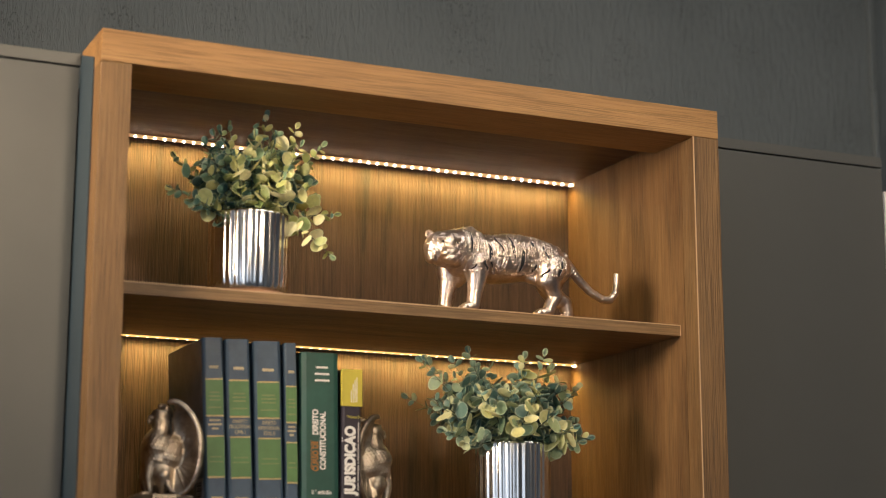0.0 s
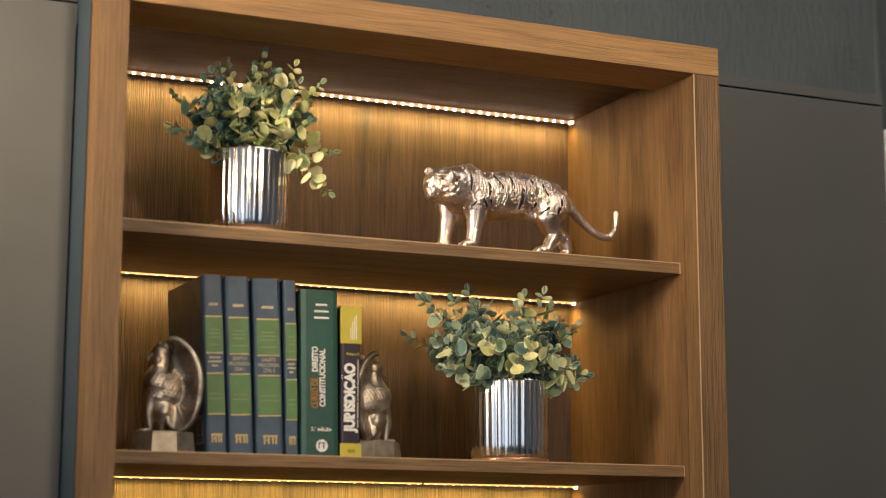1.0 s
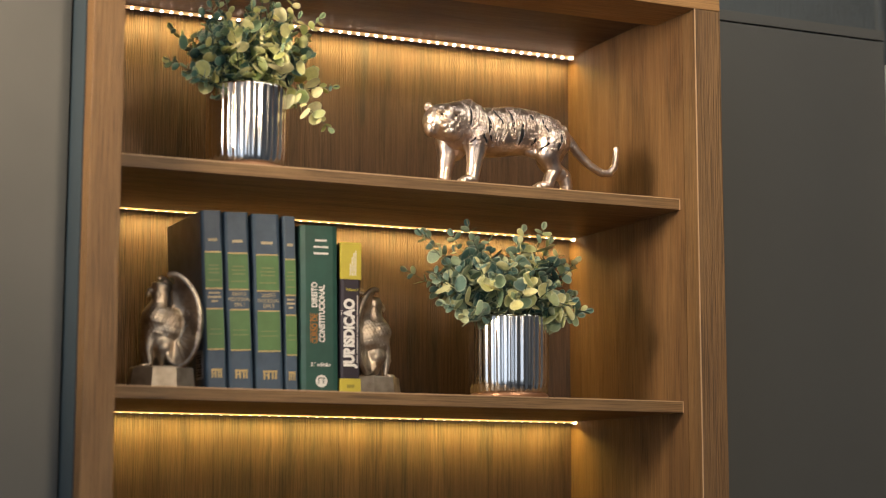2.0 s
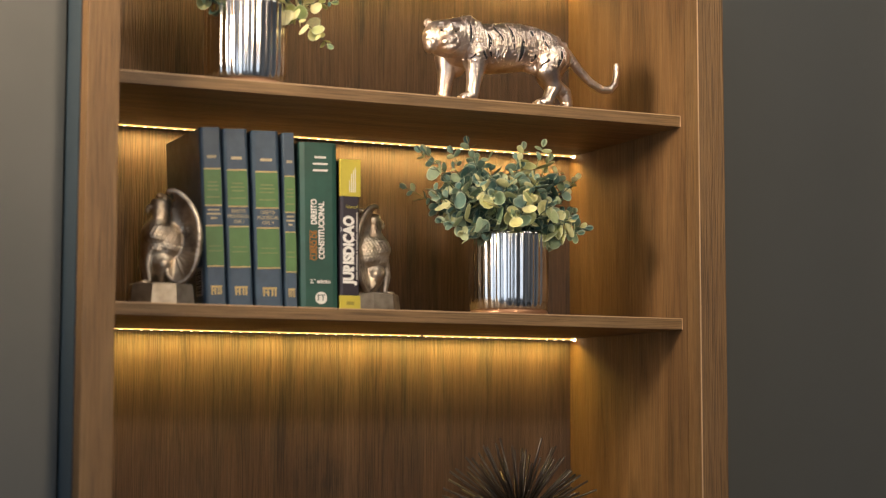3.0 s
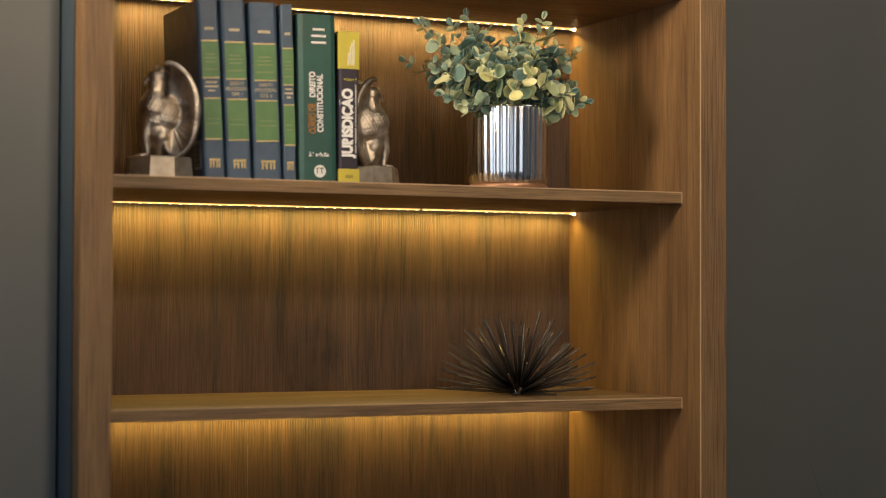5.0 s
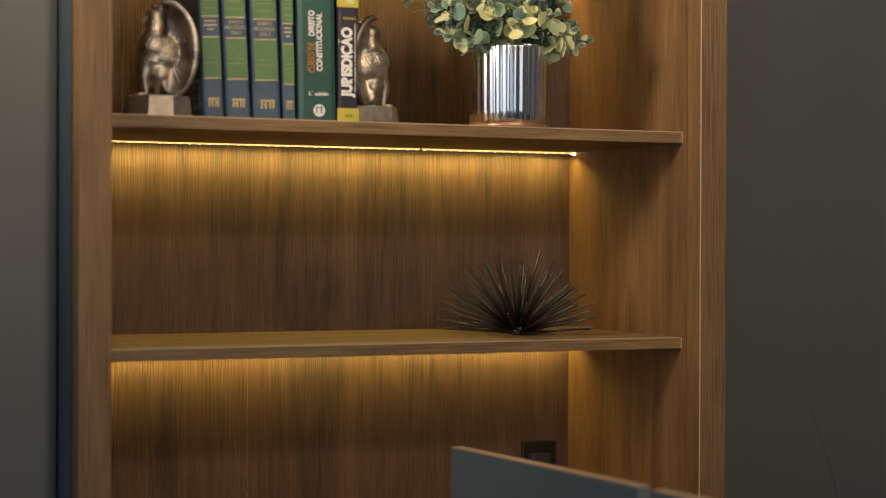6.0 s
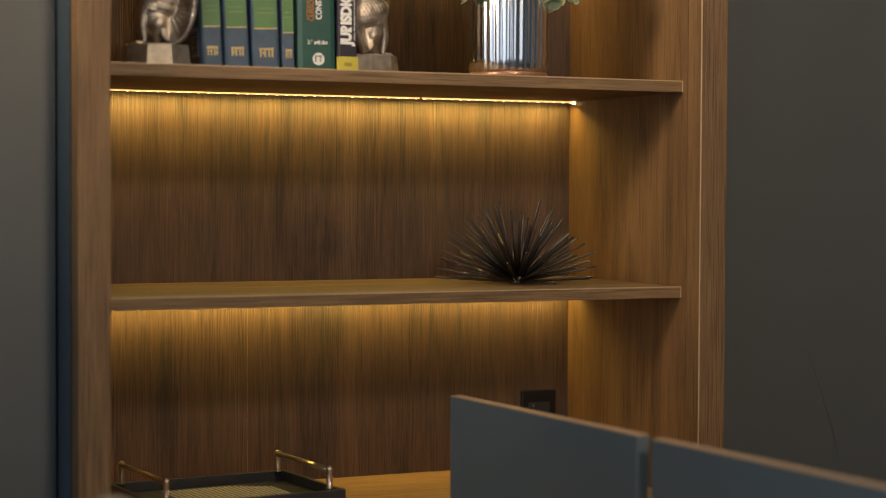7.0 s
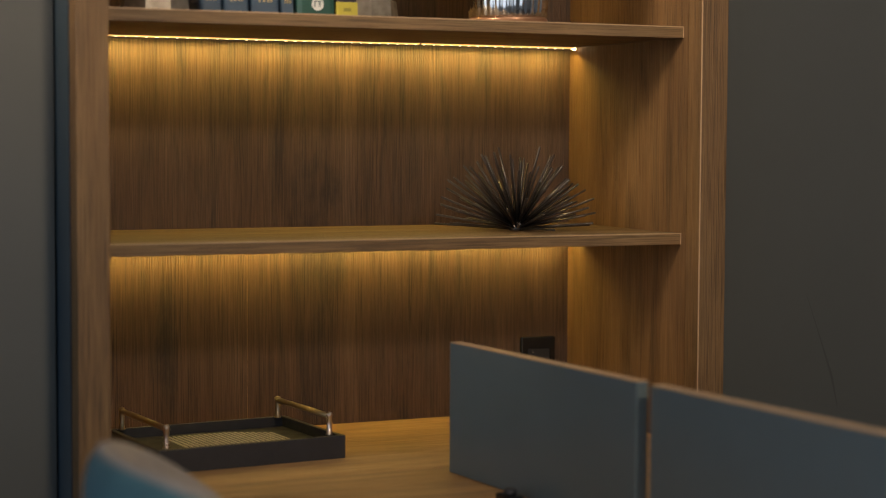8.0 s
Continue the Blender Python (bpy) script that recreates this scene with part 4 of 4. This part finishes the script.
# ---- potted plants ----
def pot_meshes():
    n, ribs = 240, 30
    wall = bmesh.new()

    def fluted(a, r, z):
        if r < 0.0585 or z < 0.0095 or z > 0.1302:
            return r
        return r + 0.0013 * (abs(math.sin(ribs * a / 2)) - 0.5)

    lathe(wall, [(0.0570, 0.0085), (0.0595, 0.0095), (0.0606, 0.0115), (0.0626, 0.03), (0.0630, 0.07), (0.0634, 0.126), (0.0630, 0.1295), (0.0598, 0.1312),
                 (0.0575, 0.1300), (0.0570, 0.118), (0.0565, 0.100)], n, fluted)
    foot = lathe(bmesh.new(), [(0.0600, 0), (0.0622, 0.0012), (0.0622, 0.0062), (0.0606, 0.0084)], 64)
    soil = lathe(bmesh.new(), [(0.0563, 0.105), (0.0562, 0.112), (0.045, 0.117), (0.02, 0.121), (0.004, 0.122)], 40)
    return mesh_of("pot", wall, CHROME), mesh_of("foot", foot, COPPER), mesh_of("soil", soil, SOIL)


def leaf_mesh(name, mat, edge_mat, length, width, cup):
    """A round, slightly cupped leaf with a raised midrib and a pale margin."""
    bm = bmesh.new()
    n = 12

    def spot(a, k):
        y = 0.5 - 0.5 * math.cos(a)
        x = 0.5 * math.sin(a) * (1.0 - 0.16 * math.cos(a))
        x, y = x * k, 0.52 + (y - 0.52) * k
        r2 = (2 * x) ** 2 + (2 * y - 1.04) ** 2
        return (x * width, y * length, length * (cup * r2 + 0.10 * y * y + 0.03 * abs(x)))

    middle = bm.verts.new(spot(0, 0))
    rings = [[bm.verts.new(spot(2 * math.pi * j / n, k)) for j in range(n)] for k in (0.86, 1.0)]
    for j in range(n):
        i = (j + 1) % n
        bm.faces.new((middle, rings[0][i], rings[0][j])).smooth = True
        f = bm.faces.new((rings[0][j], rings[0][i], rings[1][i], rings[1][j]))
        f.smooth, f.material_index = True, 1
    me = bpy.data.meshes.new(name)
    bm.to_mesh(me)
    bm.free()
    me.materials.append(mat)
    me.materials.append(edge_mat)
    return me


POT, FOOT, EARTH = pot_meshes()


def eucalyptus(x, y, z, mats, pales, insides, words, stems, seed, leaf, spread, heart):
    """stems: (lean to x, lean to y, height, droop, pairs)."""
    rng = random.Random(seed)
    p = thing("potted_plant", (x, y, z), words, "potted plant", "potted plants on the shelves", rng.uniform(0, 9))
    pot = placed("pot", POT, p, pose(0, 0, 0), "ribbed mirror chrome pot")
    placed("foot", FOOT, pot, pose(0, 0, 0), "copper brown foot ring")
    placed("soil", EARTH, p, pose(0, 0, 0))
    shapes = [leaf_mesh("leaf", *mats, leaf * k, leaf * k * w, c) for k, w, c in ((0.98, 0.96, 0.07), (0.84, 1.0, 0.11), (1.10, 0.94, 0.05), (0.66, 0.74, 0.10))]
    pale_shapes = [leaf_mesh("leaf", *pales, leaf * k, leaf * k * w, c) for k, w, c in ((1.06, 1.0, 0.09), (0.90, 1.04, 0.13), (1.16, 0.98, 0.07), (0.68, 0.8, 0.11))]
    back = p.matrix_world.inverted().to_3x3()
    inner = bmesh.new()
    reach = max(s[2] for s in stems)
    more = []
    for k in range(74):
        a, out = rng.uniform(0, 2 * math.pi), spread * math.sqrt(rng.uniform(0.04, 1))
        more.append((heart + out * math.cos(a), 0.6 * out * math.sin(a) + 0.012, reach * math.sqrt(max(0.10, 1 - (out / (1.25 * spread)) ** 2)) * rng.uniform(0.55, 1.08), rng.uniform(0.06, 0.25), 6))
    for number, (dx, dy, rise, droop, pairs) in enumerate(list(stems) + more):
        single = number < len(stems)
        a = Vector((dx * 0.22 + rng.uniform(-0.008, 0.008), dy * 0.22 + rng.uniform(-0.008, 0.008), 0.112))
        pts = []
        for k in range(9):
            f = k / 8
            pts.append(back @ Vector((a.x + dx * f ** 1.15, a.y + dy * f ** 1.15, a.z + rise * (f - droop * f * f))))
        part("stem", rod(bmesh.new(), pts, [0.0013 - 0.0007 * k / 8 for k in range(9)], 6), STEM, p)
        roll = rng.uniform(0, 180)
        for i in range(pairs):
            f = 0.22 + 0.78 * (i + 0.5) / pairs
            k = min(7, int(f * 8))
            c = pts[k].lerp(pts[k + 1], f * 8 - k)
            d = (pts[k + 1] - pts[k]).normalized()
            roll += 90 + rng.uniform(-25, 25)
            side = d.orthogonal().normalized()
            side.rotate(Matrix.Rotation(radians(roll), 3, d))
            for sign in (1, -1):
                out = (side * sign + d * rng.uniform(0.25, 0.95)).normalized()
                up = (d - out * d.dot(out)).normalized()
                xx = out.cross(up)
                m = Matrix((xx, out, up)).transposed().to_4x4()
                size = (1.12 - 0.40 * f) * rng.uniform(0.85, 1.15)
                at = Matrix.Translation(c) @ m @ pose(0, 0, 0, rng.uniform(-30, 30), rng.uniform(-55, 55), 0) @ Matrix.Scale(size, 4)
                # sprigs towards the light take the paler, lit tones
                lit_side = single and dx - 1.3 * dy > 0.0 and rng.random() < 0.75
                shape = (pale_shapes if lit_side else shapes)[rng.randrange(4) if f < 0.85 else 3]
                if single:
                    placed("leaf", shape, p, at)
                else:
                    first_vert = len(inner.verts)
                    inner.from_mesh(shape)
                    inner.verts.ensure_lookup_table()
                    bmesh.ops.transform(inner, matrix=at, verts=inner.verts[first_vert:])
        tip = (pts[8] - pts[7]).normalized().to_track_quat("Y", "Z").to_matrix().to_4x4()
        for turn in (0, 70) if single else ():
            placed("leaf", shapes[3], p, Matrix.Translation(pts[8]) @ tip @ pose(0, 0, 0, 0, turn, 0) @ Matrix.Scale(0.7, 4))
    me = bpy.data.meshes.new("inner_leaves")
    inner.to_mesh(me)
    inner.free()
    for m in insides:
        me.materials.append(m)
    tagged(placed("inner_leaves", me, p, pose(0, 0, 0)), kind="stuff")
    return p


# each sprig: lean to x, lean to y, rise, droop, pairs of leaves
eucalyptus(0.2245, 0.137, SHELVES[0], LEAF_A, PALE_A, INNER_A, "green eucalyptus sprigs in a ribbed chrome pot", [
    (0.017, 0.00, 0.190, 0.05, 9), (0.059, -0.01, 0.169, 0.05, 8), (0.091, -0.015, 0.152, 0.10, 8), (-0.017, 0.02, 0.173, 0.05, 8),
    (-0.039, 0.01, 0.159, 0.05, 8), (-0.054, -0.01, 0.150, 0.08, 8), (-0.085, 0.02, 0.119, 0.10, 8), (-0.104, -0.03, 0.060, 0.35, 8),
    (-0.085, -0.045, 0.035, 0.45, 7), (0.112, -0.02, 0.056, 0.45, 8), (0.087, -0.05, 0.050, 1.85, 9), (0.098, 0.03, 0.090, 0.23, 7),
    (0.000, -0.06, 0.115, 0.20, 7), (0.030, -0.065, 0.100, 0.25, 7), (0.060, -0.055, 0.090, 0.30, 7), (-0.030, -0.05, 0.120, 0.20, 7),
    (0.045, -0.04, 0.140, 0.12, 7), (-0.010, -0.03, 0.150, 0.10, 7), (0.000, 0.06, 0.150, 0.10, 6), (0.050, 0.06, 0.120, 0.15, 6)], 11, 0.0262, 0.084, 0.012)
eucalyptus(0.666, 0.135, SHELVES[1], LEAF_B, PALE_B, INNER_B, "bushy grey-green eucalyptus in a ribbed chrome pot", [
    (-0.124, 0.00, 0.158, 0.10, 8), (-0.110, 0.02, 0.163, 0.10, 8), (-0.082, 0.00, 0.155, 0.07, 8), (-0.048, 0.02, 0.172, 0.05, 8),
    (0.017, 0.00, 0.165, 0.05, 8), (0.040, -0.02, 0.167, 0.05, 8), (0.053, -0.02, 0.150, 0.08, 8), (0.094, 0.00, 0.127, 0.10, 8),
    (0.104, 0.02, 0.085, 0.25, 7), (0.094, -0.03, 0.055, 0.45, 7), (0.075, -0.05, 0.040, 0.50, 7), (-0.126, 0.06, 0.110, 0.15, 6),
    (-0.114, -0.02, 0.090, 0.22, 7), (-0.104, -0.035, 0.050, 0.40, 7), (-0.090, -0.045, 0.045, 0.75, 7), (-0.045, -0.055, 0.095, 0.25, 6),
    (0.000, -0.06, 0.100, 0.25, 6), (0.030, -0.06, 0.085, 0.30, 6), (-0.020, -0.065, 0.070, 0.40, 6), (0.060, -0.055, 0.070, 0.40, 6),
    (-0.065, -0.04, 0.110, 0.15, 6), (0.020, 0.05, 0.130, 0.10, 6)], 23, 0.0290, 0.108, -0.004)


# ---- spiky ornament ----
def urchin():
    u = thing("spiky_ornament", (0.727, 0.218, SHELVES[2]), "black metal half-burst ornament of thin rods", "ornament")
    part("hub", lathe(bmesh.new(), [(0.013, 0), (0.014, 0.002), (0.0125, 0.010), (0.008, 0.016), (0.003, 0.018)], 16), SPINE_BLACK, u)
    rng = random.Random(3)
    lengths = [mesh_of("spine", rod(bmesh.new(), [(0, 0, 0.004), (0, 0, s - 0.001), (0, 0, s)], [0.0019, 0.0019, 0.0014], 6), SPINE_BLACK) for s in (0.116, 0.124, 0.130, 0.135, 0.139)]
    n = 88
    for i in range(n):
        z = 0.02 + 0.98 * ((i + 0.5) / n) ** 0.9
        a = i * 2.39996 + rng.uniform(-0.12, 0.12)
        z = min(0.999, max(0.015, z + rng.uniform(-0.03, 0.03)))
        d = Vector((math.sqrt(1 - z * z) * math.cos(a), math.sqrt(1 - z * z) * math.sin(a), z))
        placed("spine", lengths[rng.randrange(5)], u, Matrix.Translation((0, 0, 0.003)) @ d.to_track_quat("Z", "Y").to_matrix().to_4x4())


urchin()

# ---- lamp bodies added out of view ----
for x, y, sx, sy in ((0.95, -0.45, 0.7, 0.15), (0.42, -3.3, 0.17, 0.11)):
    lamp = thing("unseen_ceiling_lamp", (x, y, TOP), "unseen flat glowing ceiling lamp in a white frame, added overhead", "ceiling lamp", "ceiling lamps")
    part("frame", box(-sx - 0.02, sx + 0.02, -sy - 0.02, sy + 0.02, -0.02, 0, 0.003), WHITE, lamp)
    part("diffuser", box(-sx, sx, -sy, sy, -0.024, -0.0205), LAMP_FACE, lamp)
# Unseen hanging body, added where the left key light shines from.
pendant = thing("unseen_key_lamp", (-1.50, -0.66, 2.10), "unseen white hanging lamp added for the key light", "lamp")
part("cord", rod(bmesh.new(), [(-0.14, -0.09, 0.1), (-0.14, -0.09, TOP - 2.10)], [0.003, 0.003], 6), BLACK, pendant)
part("shade", lathe(bmesh.new(), [(0.03, 0.12), (0.08, 0.11), (0.12, 0.05), (0.115, 0.045), (0.07, 0.1), (0.02, 0.11)], 32, centre=(-0.14, -0.09)), WHITE, pendant)
